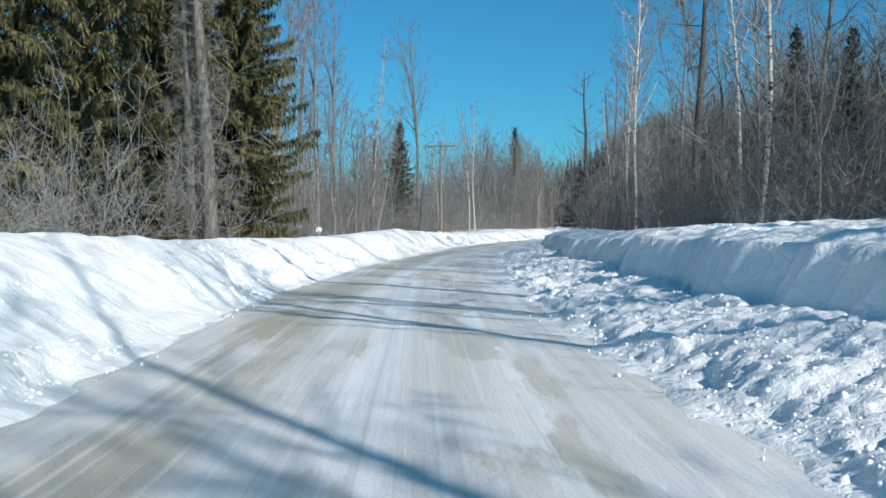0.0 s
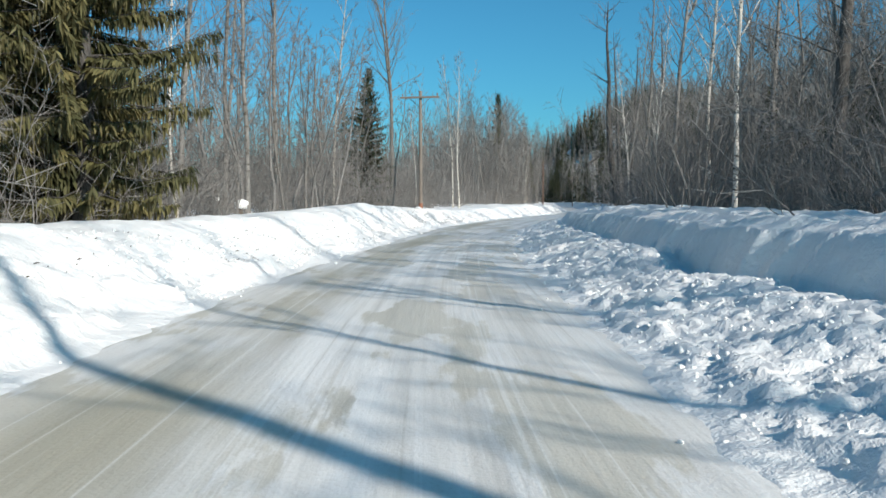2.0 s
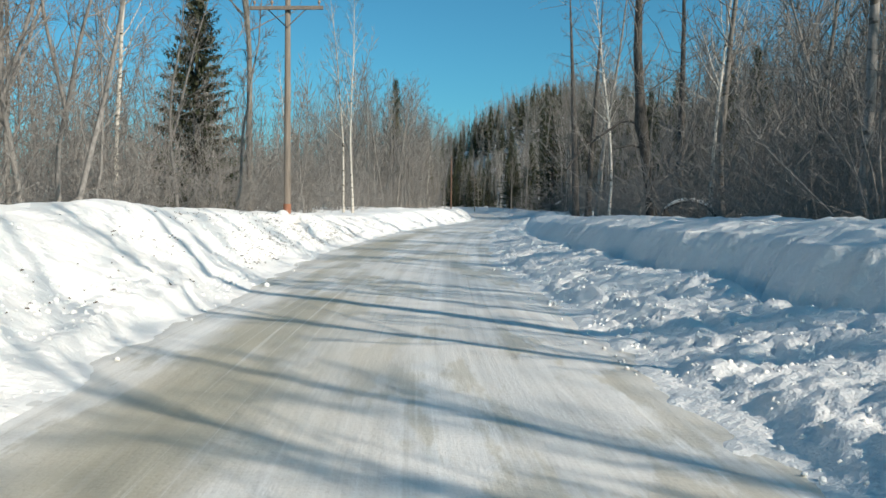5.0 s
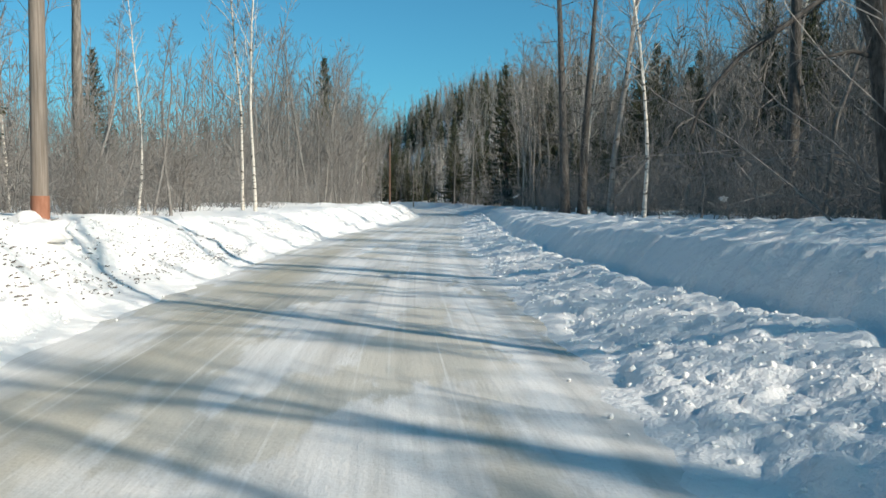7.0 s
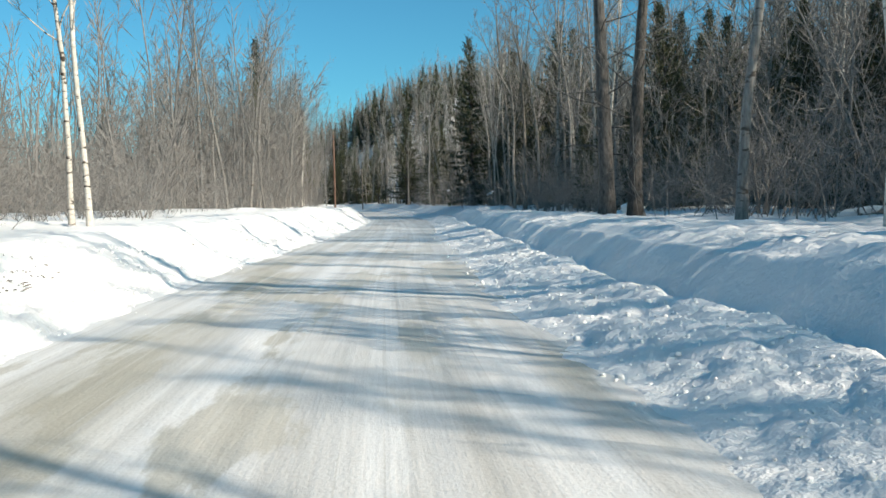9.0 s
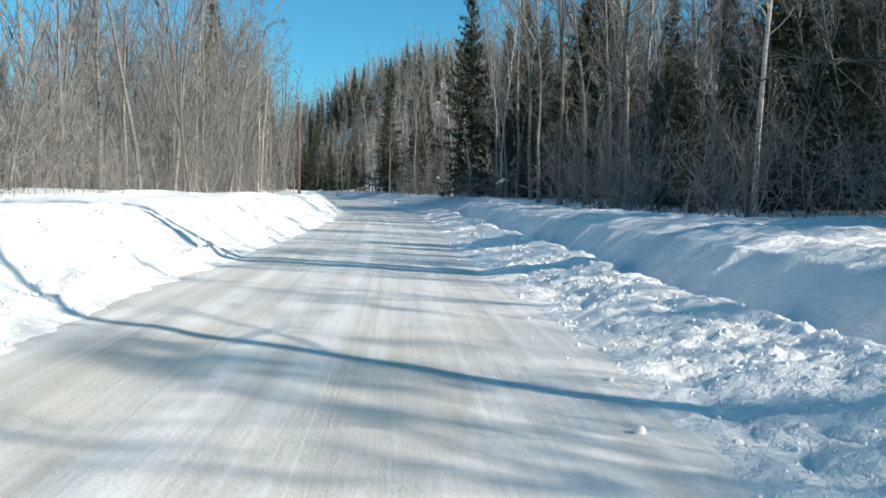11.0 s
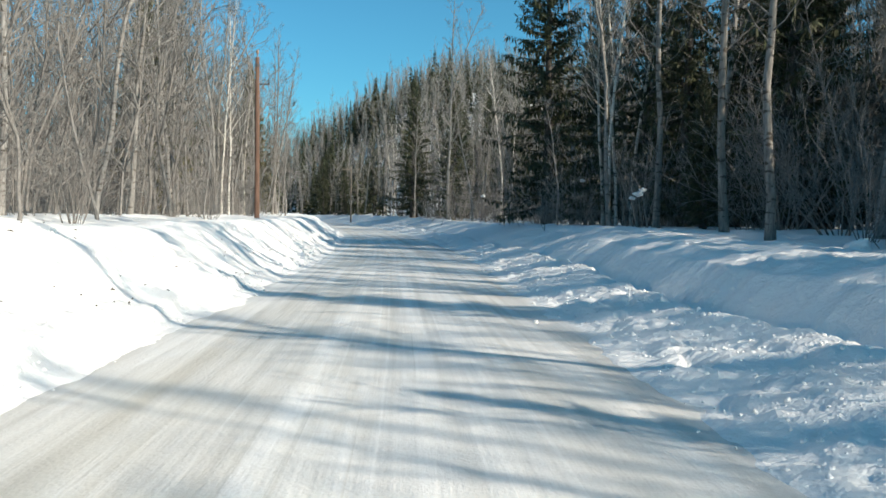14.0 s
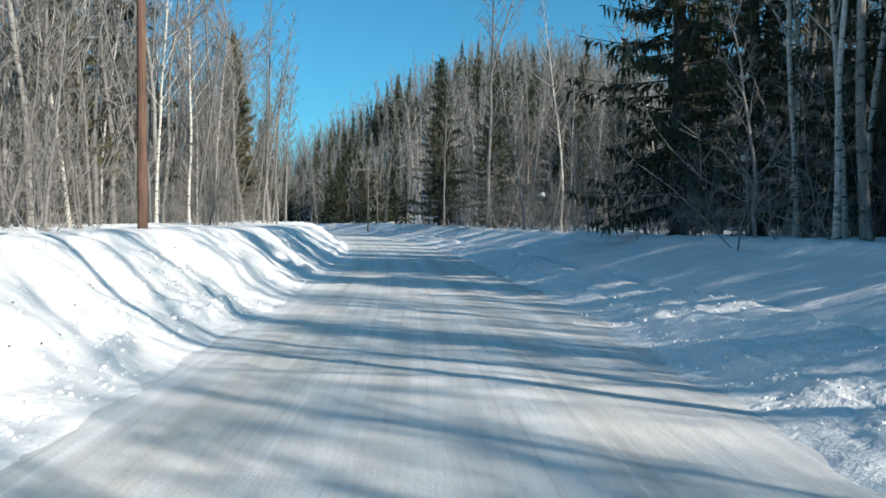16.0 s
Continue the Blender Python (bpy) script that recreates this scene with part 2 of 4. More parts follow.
def table(text):
    return np.array([[float(v) for v in pair.split(":")] for pair in text.split()]).T


LEFT_EDGE = table("-60:-3.3 0:-3.3 20:-3.5 35:-3.2 45:-2.7 55:-3.0 68:-3.7 85:-3.9 100:-3.9 114:-3.8 125:-3.3 140:-3.0 155:-2.7 180:-2.8 220:-3.0")
RIGHT_EDGE = table("-60:2.6 0:2.5 15:2.2 28:2.25 42:2.5 55:2.3 65:1.95 85:2.03 110:2.0 120:1.95 131:2.35 148:2.75 160:3.05 180:3.1 220:3.0")
LEFT_CREST = table("-60:1.4 0:1.5 12:1.49 19:1.32 27:1.12 35:1.08 44:1.16 52:1.28 58:1.48 64:1.38 70:1.3 75:1.22 82:1.06 90:1.0 100:1.03 110:1.13 117:1.15 125:1.26 136:1.43 142:1.26 150:1.25 157:1.3 167:1.35 180:1.42 220:1.5")
RIGHT_CREST = table("-60:1.3 0:1.42 17:1.44 26:1.3 30:1.24 36:1.26 47:1.32 52:1.27 62:1.21 69:1.18 76:1.1 82:0.98 90:0.92 104:0.9 112:0.95 119:0.95 130:0.87 140:0.94 147:1.02 153:1.15 163:1.11 184:1.08 220:1.2")


def grade(s):
    """The road's own height, which lifts a little far ahead."""
    return 0.7 * step(190, 290, s)


def floor_height(s, off, x, y):
    """The forest floor: knee-deep snow, level on the left, a wooded hill on the far right."""
    lift = np.where(off < 0, 0.72 + 0.26 * step(62, 90, s), 0.72 + 0.2 * step(70, 90, s))
    flat = np.where(off < 0, lift * np.interp(s, *LEFT_CREST), lift * np.interp(s, *RIGHT_CREST))
    flat = flat + 0.5 * fbm(x / 7, y / 7, 3, 5) + 0.22 * step(70, 95, s) * step(7, 10, np.abs(off)) * puffy(x / 2.3, y / 2.3, 2, 7)
    side = (x - 24.5) * 0.9976 - (y - 143.7) * 0.0698
    hill = 41 * step(-25, 75, side) * (1 - step(85, 150, side)) * step(215, 400, y) * (1 - step(430, 560, y)) * step(10, 50, np.abs(off))
    slope = np.clip(0.42 * (off - 32), 0, 26) * (1 - step(200, 260, y)) * (1 - step(120, 200, off))
    return flat + grade(s) + hill + slope - 0.25 * step(6, 16, np.abs(off)) * (1 - step(62, 90, s))


# ---- mesh helpers ----
def mesh_from(name, verts, quads, mat, smooth=True, uv=None):
    me = bpy.data.meshes.new(name)
    verts, quads = np.asarray(verts, np.float32), np.asarray(quads, np.int32)
    me.vertices.add(len(verts))
    me.vertices.foreach_set("co", verts.ravel())
    me.loops.add(quads.size)
    me.loops.foreach_set("vertex_index", quads.ravel())
    me.polygons.add(len(quads))
    me.polygons.foreach_set("loop_start", np.arange(len(quads), dtype=np.int32) * 4)
    me.polygons.foreach_set("use_smooth", np.full(len(quads), smooth))
    if uv is not None:
        layer = me.uv_layers.new(name="UVMap")
        layer.data.foreach_set("uv", np.asarray(uv, np.float32)[quads.ravel()].ravel())
    me.update(calc_edges=True)
    me.validate()
    if mat:
        me.materials.append(mat)
    return me


def grid_quads(rows, cols):
    i = np.arange((rows - 1) * cols).reshape(rows - 1, cols)[:, :-1].ravel()
    return np.stack([i, i + 1, i + cols + 1, i + cols], 1)


class Shape:
    """Collects tubes and blades as quads."""

    def __init__(self):
        self.v, self.q, self.n = [], [], 0

    def add(self, v, q):
        self.v.append(v)
        self.q.append(q + self.n)
        self.n += len(v)

    def tube(self, points, radii, sides=5, cap=False):
        p, r = np.asarray(points, float), np.asarray(radii, float)
        d = np.gradient(p, axis=0)
        d /= np.linalg.norm(d, axis=1)[:, None] + 1e-9
        ref = np.array([1.0, 0, 0]) if abs(d[0][0]) < 0.8 else np.array([0, 1.0, 0])
        a = np.cross(d, ref)
        a /= np.linalg.norm(a, axis=1)[:, None] + 1e-9
        b = np.cross(d, a)
        th = np.arange(sides) * 2 * np.pi / sides
        ring = p[:, None] + r[:, None, None] * (a[:, None] * np.cos(th)[None, :, None] + b[:, None] * np.sin(th)[None, :, None])
        n, k = len(p), np.arange(sides)
        base = (np.arange(n - 1) * sides)[:, None]
        q = np.stack([base + k, base + (k + 1) % sides, base + sides + (k + 1) % sides, base + sides + k], -1).reshape(-1, 4)
        v = ring.reshape(-1, 3)
        if cap:
            for end in (0, n - 1):
                v = np.vstack([v, p[end]])
                c = len(v) - 1
                for j in range(0, sides, 2):
                    q = np.vstack([q, [c, end * sides + j, end * sides + (j + 1) % sides, end * sides + (j + 2) % sides]])
        self.add(v, q)

    def twig(self, points, radii, wide=1.5):
        """A flat thin twig, turned by chance about its own line."""
        p, r = np.asarray(points, float), np.asarray(radii, float)[:, None] * wide
        d = p[-1] - p[0]
        k = p[0][0] * 37.1 + p[0][1] * 53.3 + p[0][2] * 71.7
        side = np.cross(d, (math.sin(k), math.cos(1.7 * k), math.sin(2.3 * k + 1)))
        side = side / (np.linalg.norm(side) + 1e-9)
        v = np.concatenate([p - side * r, p + side * r])
        n, i = len(p), np.arange(len(p) - 1)
        self.add(v, np.stack([i, i + 1, i + 1 + n, i + n], 1))

    def blade(self, a, b, wide, up):
        """A thin two-sided spray from a to b, broadest in its middle."""
        a, b = np.asarray(a), np.asarray(b)
        side = np.cross(b - a, up)
        side = side / (np.linalg.norm(side) + 1e-9) * wide
        m = a + 0.45 * (b - a)
        self.add(np.array([a, m + side, b, m - side]), np.array([[0, 1, 2, 3]]))

    def arrays(self):
        return np.concatenate(self.v), np.concatenate(self.q)

    def mesh(self, name, mat, smooth=True):
        v, q = self.arrays()
        return mesh_from(name, v, q, mat, smooth)


def part(name, data, parent, label=""):
    """One mesh object under a thing or under a part."""
    ob = new(name, data)
    ob.parent = parent
    if label:
        tagged(ob, label)
    return ob


def boxes(name, specs, mat):
    """Bevelled boxes: (centre, size) each, joined into one mesh."""
    bm = bmesh.new()
    for c, size in specs:
        bmesh.ops.create_cube(bm, size=1.0, matrix=Matrix.Translation(c) @ Matrix.Diagonal((*size, 1)))
    bmesh.ops.bevel(bm, geom=bm.edges[:], offset=0.008, segments=1, affect="EDGES")
    me = bpy.data.meshes.new(name)
    bm.to_mesh(me)
    bm.free()
    me.materials.append(mat)
    return me


# ---- ground, road and snow banks ----
def build_ground():
    def spread(lo, hi, fine_lo, fine_hi, gap):
        mid = np.arange(fine_lo, fine_hi + gap, gap)
        out = gap * np.cumsum(1.22 ** np.arange(1, 32))
        return np.r_[(fine_lo - out[out < fine_lo - lo])[::-1], mid, fine_hi + gap + out[out < hi - fine_hi]]

    gx, gy = spread(-2500, 2500, -60, 150, 1.6), spread(-1500, 3000, -60, 420, 1.6)
    x, y = (g.ravel() for g in np.meshgrid(gx, gy))
    s, off = along(x, y)
    z = floor_height(s, off, x, y)
    z = z * step(6.0, 11.0, np.abs(off)) - 1.0 * (1 - step(7.0, 10.5, np.abs(off)))
    far = step(400, 900, np.hypot(x, y - 150))
    z = z * (1 - far) + far * 1.0
    tagged(new("ground", mesh_from("ground", np.stack([x, y, z], 1), grid_quads(len(gy), len(gx)), SOFT_SNOW)),
           "white snow covered forest floor rising to a wooded hill", "ground", kind="structure")


def rows_along():
    return np.r_[np.arange(-60, -3, 1.0), np.arange(-3, 162, 0.095), np.arange(162, 230, 0.3), np.arange(230, 350, 0.8)]


def build_road():
    s = np.r_[np.arange(-60, -3, 1.0), np.arange(-3, 170, 0.25), np.arange(170, 350, 0.7)]
    u = np.linspace(-1, 1, 45)
    ss, uu = (g.ravel() for g in np.meshgrid(s, u, indexing="ij"))
    left, right = np.interp(ss, *LEFT_EDGE) - 0.35, np.interp(ss, *RIGHT_EDGE) + 0.35
    off = (left + right) / 2 + uu * (right - left) / 2
    x, y = place(ss, off)
    z = grade(ss) + 0.03 * (1 - uu**2) + 0.05 * fbm(off * 1.6, ss * 0.12, 3, 3) + 0.012 * fbm(off * 6, ss * 1.5, 2, 8)
    uv = np.stack([off, ss], 1)
    quads = grid_quads(len(s), len(u))
    me = mesh_from("road", np.stack([x, y, z], 1), quads, ROAD, uv=uv)
    verge = np.stack([off - left - 0.35, right - 0.35 - off], 1).astype(np.float32)
    me.uv_layers.new(name="Verge").data.foreach_set("uv", verge[quads.ravel()].ravel())
    tagged(new("road", me),
           "packed snow road with grey tyre streaks and icy patches", "road", kind="structure")


def apron(s, d, seed):
    """Thin spilled snow that frays out over the road before a bank's foot."""
    out = step(0.0, 0.9, -d)
    return (1 - step(0, 0.5, d)) * (0.035 + 0.11 * fbm(s / 0.7, d / 0.35, 4, seed) + 0.05 * fbm(s / 3.0, d * 0, 2, seed + 5) - 0.16 * out)


def build_left_bank():
    s = rows_along()
    d = np.r_[np.arange(-0.9, 3.2, 0.085), np.linspace(3.3, 9.0, 20)]
    ss, dd = (g.ravel() for g in np.meshgrid(s, d, indexing="ij"))
    edge, crest = np.interp(ss, *LEFT_EDGE), np.interp(ss, *LEFT_CREST)
    wander = 0.35 * fbm(ss / 1.7, ss * 0, 4, 21)
    off = edge - dd + wander * (1 - step(0.5, 2.5, dd))
    x, y = place(ss, off)
    rise = 0.05 * step(0, 0.35, dd) + 0.95 * step(-0.35, 2.6 + 0.8 * fbm(ss / 6, ss * 0, 2, 31), dd) ** 1.2
    low = floor_height(ss, off, x, y)
    z = crest * rise * (1 - step(2.6, 7.5, dd)) + (low - grade(ss)) * step(2.6, 7.5, dd)
    body = step(0, 0.5, dd)
    gouge = fbm(ss / 1.9 + 0.5 * dd, dd / 1.3, 4, 41)
    z = z + body * (0.34 * gouge * (1 - 0.5 * step(2.5, 5, dd)) + 0.06 * fbm(ss / 0.35, dd / 0.3, 3, 43))
    lumps = puffy(ss / 0.3, dd / 0.27, 3, 47) * step(0.48, 0.62, value_noise(ss / 2.1, dd / 1.2, 49))
    z = z + 0.2 * lumps * step(0, 0.3, dd) * (1 - step(0.9, 2.2, dd))
    z = z - 0.5 * step(7.6, 9.0, dd) + grade(ss) + apron(ss, dd, 45)
    tagged(new("snow_bank", mesh_from("snow_bank", np.stack([x, y, z], 1), grid_quads(len(s), len(d))[:, ::-1], SNOW)),
           "sunlit ploughed white snow bank along the road", "snow bank", kind="structure")
    return np.stack([x, y, z], 1).reshape(len(s), len(d), 3), s, d


def build_right_bank():
    s = np.r_[np.arange(-60, -3, 1.0), np.arange(-3, 162, 0.07), np.arange(162, 230, 0.3), np.arange(230, 350, 0.8)]
    d = np.r_[np.arange(-0.6, 2.5, 0.05), np.arange(2.5, 4.1, 0.1), np.linspace(4.1, 9.5, 26)]
    ss, dd = (g.ravel() for g in np.meshgrid(s, d, indexing="ij"))
    edge, crest = np.interp(ss, *RIGHT_EDGE), np.interp(ss, *RIGHT_CREST)
    wander = 0.4 * fbm(ss / 1.1, ss * 0, 4, 61)
    off = edge + dd + wander * (1 - step(0.4, 2.0, dd))
    x, y = place(ss, off)
    narrow = step(52, 76, ss)
    ends = 1.75 - 0.35 * narrow + (1.0 - 0.35 * narrow) * fbm(ss / 2.6, ss * 0, 4, 63) + 0.4 * (puffy(ss / 0.6, ss * 0, 3, 64) - 0.4)
    bench = (0.10 * step(0, 0.45, dd) + 0.52 * step(-0.2, 2.5, dd)) * (0.25 + 0.6 * crest)
    rim = np.maximum(0.88 * crest, 0.45)
    low_end = (0.10 + 0.52 * step(-0.2, 2.5, ends)) * (0.25 + 0.6 * crest)
    rim = np.maximum(rim, low_end + 0.1)
    loose = step(144, 160, ss)
    gap = ends + 0.42 + 0.25 * fbm(ss / 1.4, ss * 0, 3, 62)
    steep = 0.42 + 0.2 * narrow + 1.3 * loose
    trough = low_end - (0.16 - 0.1 * loose) * step(0.0, 0.22, dd - ends)
    wall = trough + (rim - trough) * np.clip((dd - gap) / steep, 0, 1) ** 0.8 + (crest - rim) * np.clip((dd - gap - steep) / np.maximum(4.4 - steep - gap, 0.5), 0, 1)
    z = np.where(dd < ends, bench, wall)
    low = floor_height(ss, off, x, y) - grade(ss)
    top = crest + 0.1 * fbm(ss / 1.6, dd / 0.9, 4, 65)
    z = np.where(dd < 4.4, z, top * (1 - step(3.6, 8.0, dd)) + low * step(3.6, 8.0, dd))
    chunky = step(0.0, 0.2, dd) * (1 - step(ends - 0.25, ends + 0.05, dd))
    crumbs = 0.10 * (puffy(ss / 0.15, dd / 0.14, 2, 67) - 0.45) + 0.13 * (puffy(ss / 0.36, dd / 0.33, 2, 66) - 0.45)
    heaps = 0.16 * (puffy(ss / 0.9, dd / 0.7, 2, 68) - 0.4) + 0.24 * fbm(ss / 1.6, dd / 0.9, 2, 69)
    z = z + chunky * (1 - 0.3 * narrow) * (crumbs + heaps)
    smooth = step(gap, gap + 0.3, dd)
    z = z + smooth * (0.16 * fbm(ss / 1.5, dd / 1.2, 3, 71) + 0.02 * step(0.0, 0.3, dd - gap - steep) * fbm(ss / 0.25, dd / 0.25, 2, 72))
    crust = step(0.1, 0.5, dd - gap - steep) * (1 - step(4.8, 6.4, dd))
    z = z + crust * (0.05 + 0.2 * (puffy(ss / 0.45, dd / 0.4, 3, 73) - 0.35))
    z = z - 0.5 * step(8.0, 9.5, dd) + grade(ss) + apron(ss, dd, 75)
    tagged(new("snow_bank", mesh_from("snow_bank", np.stack([x, y, z], 1), grid_quads(len(s), len(d)), SNOW)),
           "steep shaded snow bank with a lumpy ploughed bench", "snow bank", kind="structure")
    return np.stack([x, y, z], 1).reshape(len(s), len(d), 3), s, d, (ends - dd).reshape(len(s), len(d))


build_ground()
build_road()
LEFT_BANK = build_left_bank()
RIGHT_BANK = build_right_bank()


# ---- trees ----
def unit(v):
    return v / (np.linalg.norm(v) + 1e-9)


def bough(rng, start, way, length, bend, segs, shake=0.12):
    """A wandering line from start; bend lifts (or drops) its way at each step."""
    pts, d = [np.asarray(start, float)], unit(np.asarray(way, float))
    for _ in range(segs):
        d = unit(d + rng.normal(0, shake, 3) + np.array([0, 0, bend / segs]))
        pts.append(pts[-1] + d * length / segs)
    return np.array(pts)


def on_line(pts, u):
    k = u * (len(pts) - 1)
    i = min(int(k), len(pts) - 2)
    return pts[i] + (k - i) * (pts[i + 1] - pts[i]), unit(pts[i + 1] - pts[i])


def aside(rng, d, degrees, turn=None):
    """A way that leaves d by that angle."""
    ref = np.array([0, 0, 1.0]) if abs(d[2]) < 0.9 else np.array([1.0, 0, 0])
    a = unit(np.cross(d, ref))
    b = np.cross(d, a)
    th = rng.uniform(0, 2 * np.pi) if turn is None else turn
    k = radians(degrees)
    return unit(d * math.cos(k) + (a * math.cos(th) + b * math.sin(th)) * math.sin(k))


def bare_tree(seed, height, radius, limbs, first, angle, reach, lift, subs=5, twigs=3, lean=0.03, fork=None, sway=0.035):
    """A leafless tree: trunk with its limbs, and the crown of thin branches. Returns two shapes."""
    rng = np.random.default_rng(seed)
    wood, crown = Shape(), Shape()
    segs = 12
    spine = bough(rng, (0, 0, -0.4), (rng.normal(0, lean), rng.normal(0, lean), 1), height + 0.4, 0.5, segs, sway)
    taper = radius * (1 - np.linspace(0, 1, segs + 1)) ** 0.85 + 0.008
    taper[0] *= 1.35
    wood.tube(spine, taper, 7)
    stems = [(spine, taper, first, limbs)]
    if fork:
        p, d = on_line(spine, fork)
        side = bough(rng, p, aside(rng, d, 22), height * (1 - fork) * 0.95, 0.5, 8, 0.06)
        r = np.interp(fork, np.linspace(0, 1, segs + 1), taper) * 0.85 * (1 - np.linspace(0, 1, 9)) ** 0.85 + 0.008
        wood.tube(side, r, 6)
        stems.append((side, r, 0.1, limbs // 2))
    for line, width, start, count in stems:
        for i in range(count):
            u = start + (0.97 - start) * (i + rng.uniform(0, 1)) / count
            p, d = on_line(line, u)
            long = reach * height * (1.05 - 0.75 * (u - start) / (1 - start)) * rng.uniform(0.55, 1.15)
            w = aside(rng, d, angle * rng.uniform(0.75, 1.25), i * 2.4 + rng.uniform(-0.6, 0.6))
            limb = bough(rng, p, w, long, lift, 5, 0.13)
            r0 = min(np.interp(u, np.linspace(0, 1, len(width)), width) * 0.6, 0.008 * long + 0.007)
            wood.tube(limb, np.linspace(r0, 0.006, 6), 4)
            for _ in range(subs):
                v = rng.uniform(0.25, 1.0)
                p2, d2 = on_line(limb, v)
                l2 = long * rng.uniform(0.22, 0.5) * (1.15 - 0.5 * v)
                sub = bough(rng, p2, aside(rng, d2, rng.uniform(25, 55)), l2, lift * 0.7, 2, 0.15)
                crown.tube(sub, (0.0075, 0.005, 0.003), 3)
                for _ in range(twigs + 2):
                    p3, d3 = on_line(sub, rng.uniform(0.2, 1.0))
                    l3 = rng.uniform(0.25, 0.6) * max(0.5, min(1.2, l2))
                    q = p3 + aside(rng, d3, rng.uniform(20, 50)) * l3
                    crown.twig(np.array([p3, q]), (0.0035, 0.0015))
    return wood, crown


def shrub(seed, height, stems, spread, twigs=7):
    """A clump of bare stems from one root."""
    rng = np.random.default_rng(seed)
    wood, crown = Shape(), Shape()
    for i in range(stems):
        th, out = rng.uniform(0, 2 * np.pi), rng.uniform(0.1, 1.0) * spread
        root = np.array([math.cos(th), math.sin(th), 0]) * rng.uniform(0, 0.35)
        root[2] = -0.3
        long = height * rng.uniform(0.6, 1.05)
        line = bough(rng, root, (math.cos(th) * out, math.sin(th) * out, 1), long, 0.35, 6, 0.1)
        r = rng.uniform(0.012, 0.03) * height / 4
        wood.tube(line, np.linspace(r, 0.005, 7), 4)
        for _ in range(twigs):
            p, d = on_line(line, rng.uniform(0.25, 1))
            sub = bough(rng, p, aside(rng, d, rng.uniform(20, 50)), long * rng.uniform(0.12, 0.3), 0.3, 2, 0.15)
            crown.tube(sub, (0.007, 0.005, 0.003), 3)
            for _ in range(5):
                p2, d2 = on_line(sub, rng.uniform(0.2, 1))
                crown.twig(np.array([p2, p2 + aside(rng, d2, rng.uniform(20, 55)) * rng.uniform(0.2, 0.6)]), (0.0045, 0.0025))
    return wood, crown


def spruce(seed, height, width, droop=0.5, bare=0.06, gap=0.36, hang=0.16, full=1.0, dense=1.2, broad=0.17, spray=1.0):
    """A spruce: trunk, and boughs hung with needle sprays, gappy towards the outline."""
    rng = np.random.default_rng(seed)
    wood, crown = Shape(), Shape()
    spine = bough(rng, (0, 0, -0.4), (0, 0, 1), height + 0.4, 0.3, 10, 0.012)
    wood.tube(spine, 0.016 * height * (1 - np.linspace(0, 1, 11)) ** 0.9 + 0.01, 7)
    z, turn = bare * height, 0.0
    while z < height * 0.985:
        u = z / height
        out = width * (1 - u) ** 0.8 * (0.55 + 0.45 * min(1, u * 7)) + 0.12
        count = 5 if u < 0.8 else 4
        for i in range(count):
            th = turn + i * 2 * np.pi / count + rng.uniform(-0.35, 0.35)
            if rng.random() > full:
                continue
            long = out * rng.uniform(0.6, 1.15)
            p, _ = on_line(spine, (z + 0.4) / (height + 0.4))
            tilt = rng.uniform(-0.1, 0.25) - droop * (1 - u) + 0.35 * u
            line = bough(rng, p, (math.cos(th), math.sin(th), tilt), long, 0.45 * (1 - 0.4 * u), 4, 0.07)
            wood.tube(line[::2], np.linspace(0.008 * long + 0.01, 0.005, 3), 3)
            n = int((5 + 11 * long) * dense)
            for k in range(n):
                v = (k + rng.uniform(0.3, 1)) / n
                if v < 0.12:
                    continue
                a, d = on_line(line, v)
                side = unit(np.cross(d, (0, 0, 1))) * (1 if k % 2 else -1)
                size = spray * rng.uniform(0.22, 0.42) * min(1.0, 0.4 + 0.4 * long) * (1.2 - 0.5 * v)
                b = a + size * unit(0.8 * side + 0.75 * d + rng.normal(0, 0.2, 3)) + np.array([0, 0, -hang * rng.uniform(0.3, 1.5)])
                crown.blade(a, b, broad * size, (rng.normal(0, 0.4), rng.normal(0, 0.4), 1))
                if rng.random() < 0.75:
                    c = a + np.array([rng.normal(0, 0.05), rng.normal(0, 0.05), -rng.uniform(0.8, 2.2) * hang - 0.06])
                    crown.blade(a, c, 0.22 * broad, unit(rng.normal(0, 1, 3)))
            a, d = on_line(line, 0.97)
            crown.blade(a, a + d * 0.25, 0.06, (0, 0, 1))
        z += gap * rng.uniform(0.75, 1.25) * (1 - 0.45 * u)
        turn += 1.1
    return wood, crown


def tree_thing(kind, shapes, trunk_mat, crown_mat, label, category, group):
    """One tree with its trunk and crown, kept below ground as the pattern for its copies."""
    wood, crown = shapes
    ob = new(kind)
    tagged(ob, label, category, group)
    part("trunk", wood.mesh("trunk", trunk_mat), ob)
    part("crown", crown.mesh("crown", crown_mat), ob)
    return ob


def ground_at(x, y):
    s, off = along([x], [y])
    return float(floor_height(s, off, np.array([x]), np.array([y]))[0])


class Kind:
    """A tree's pattern: its first use places the pattern itself, later uses copy it."""

    def __init__(self, make):
        self.make, self.first = make, None

    def put(self, x, y, scale=1.0, turn=0.0, tilt=(0.0, 0.0), z=None):
        m = pose(x, y, ground_at(x, y) if z is None else z, tilt[0], tilt[1], turn)
        if self.first is None:
            self.first = ob = self.make()
            ob.matrix_basis = m
        else:
            ob = copy_thing(self.first, m)
        ob.scale = (scale, scale, scale)
        return ob


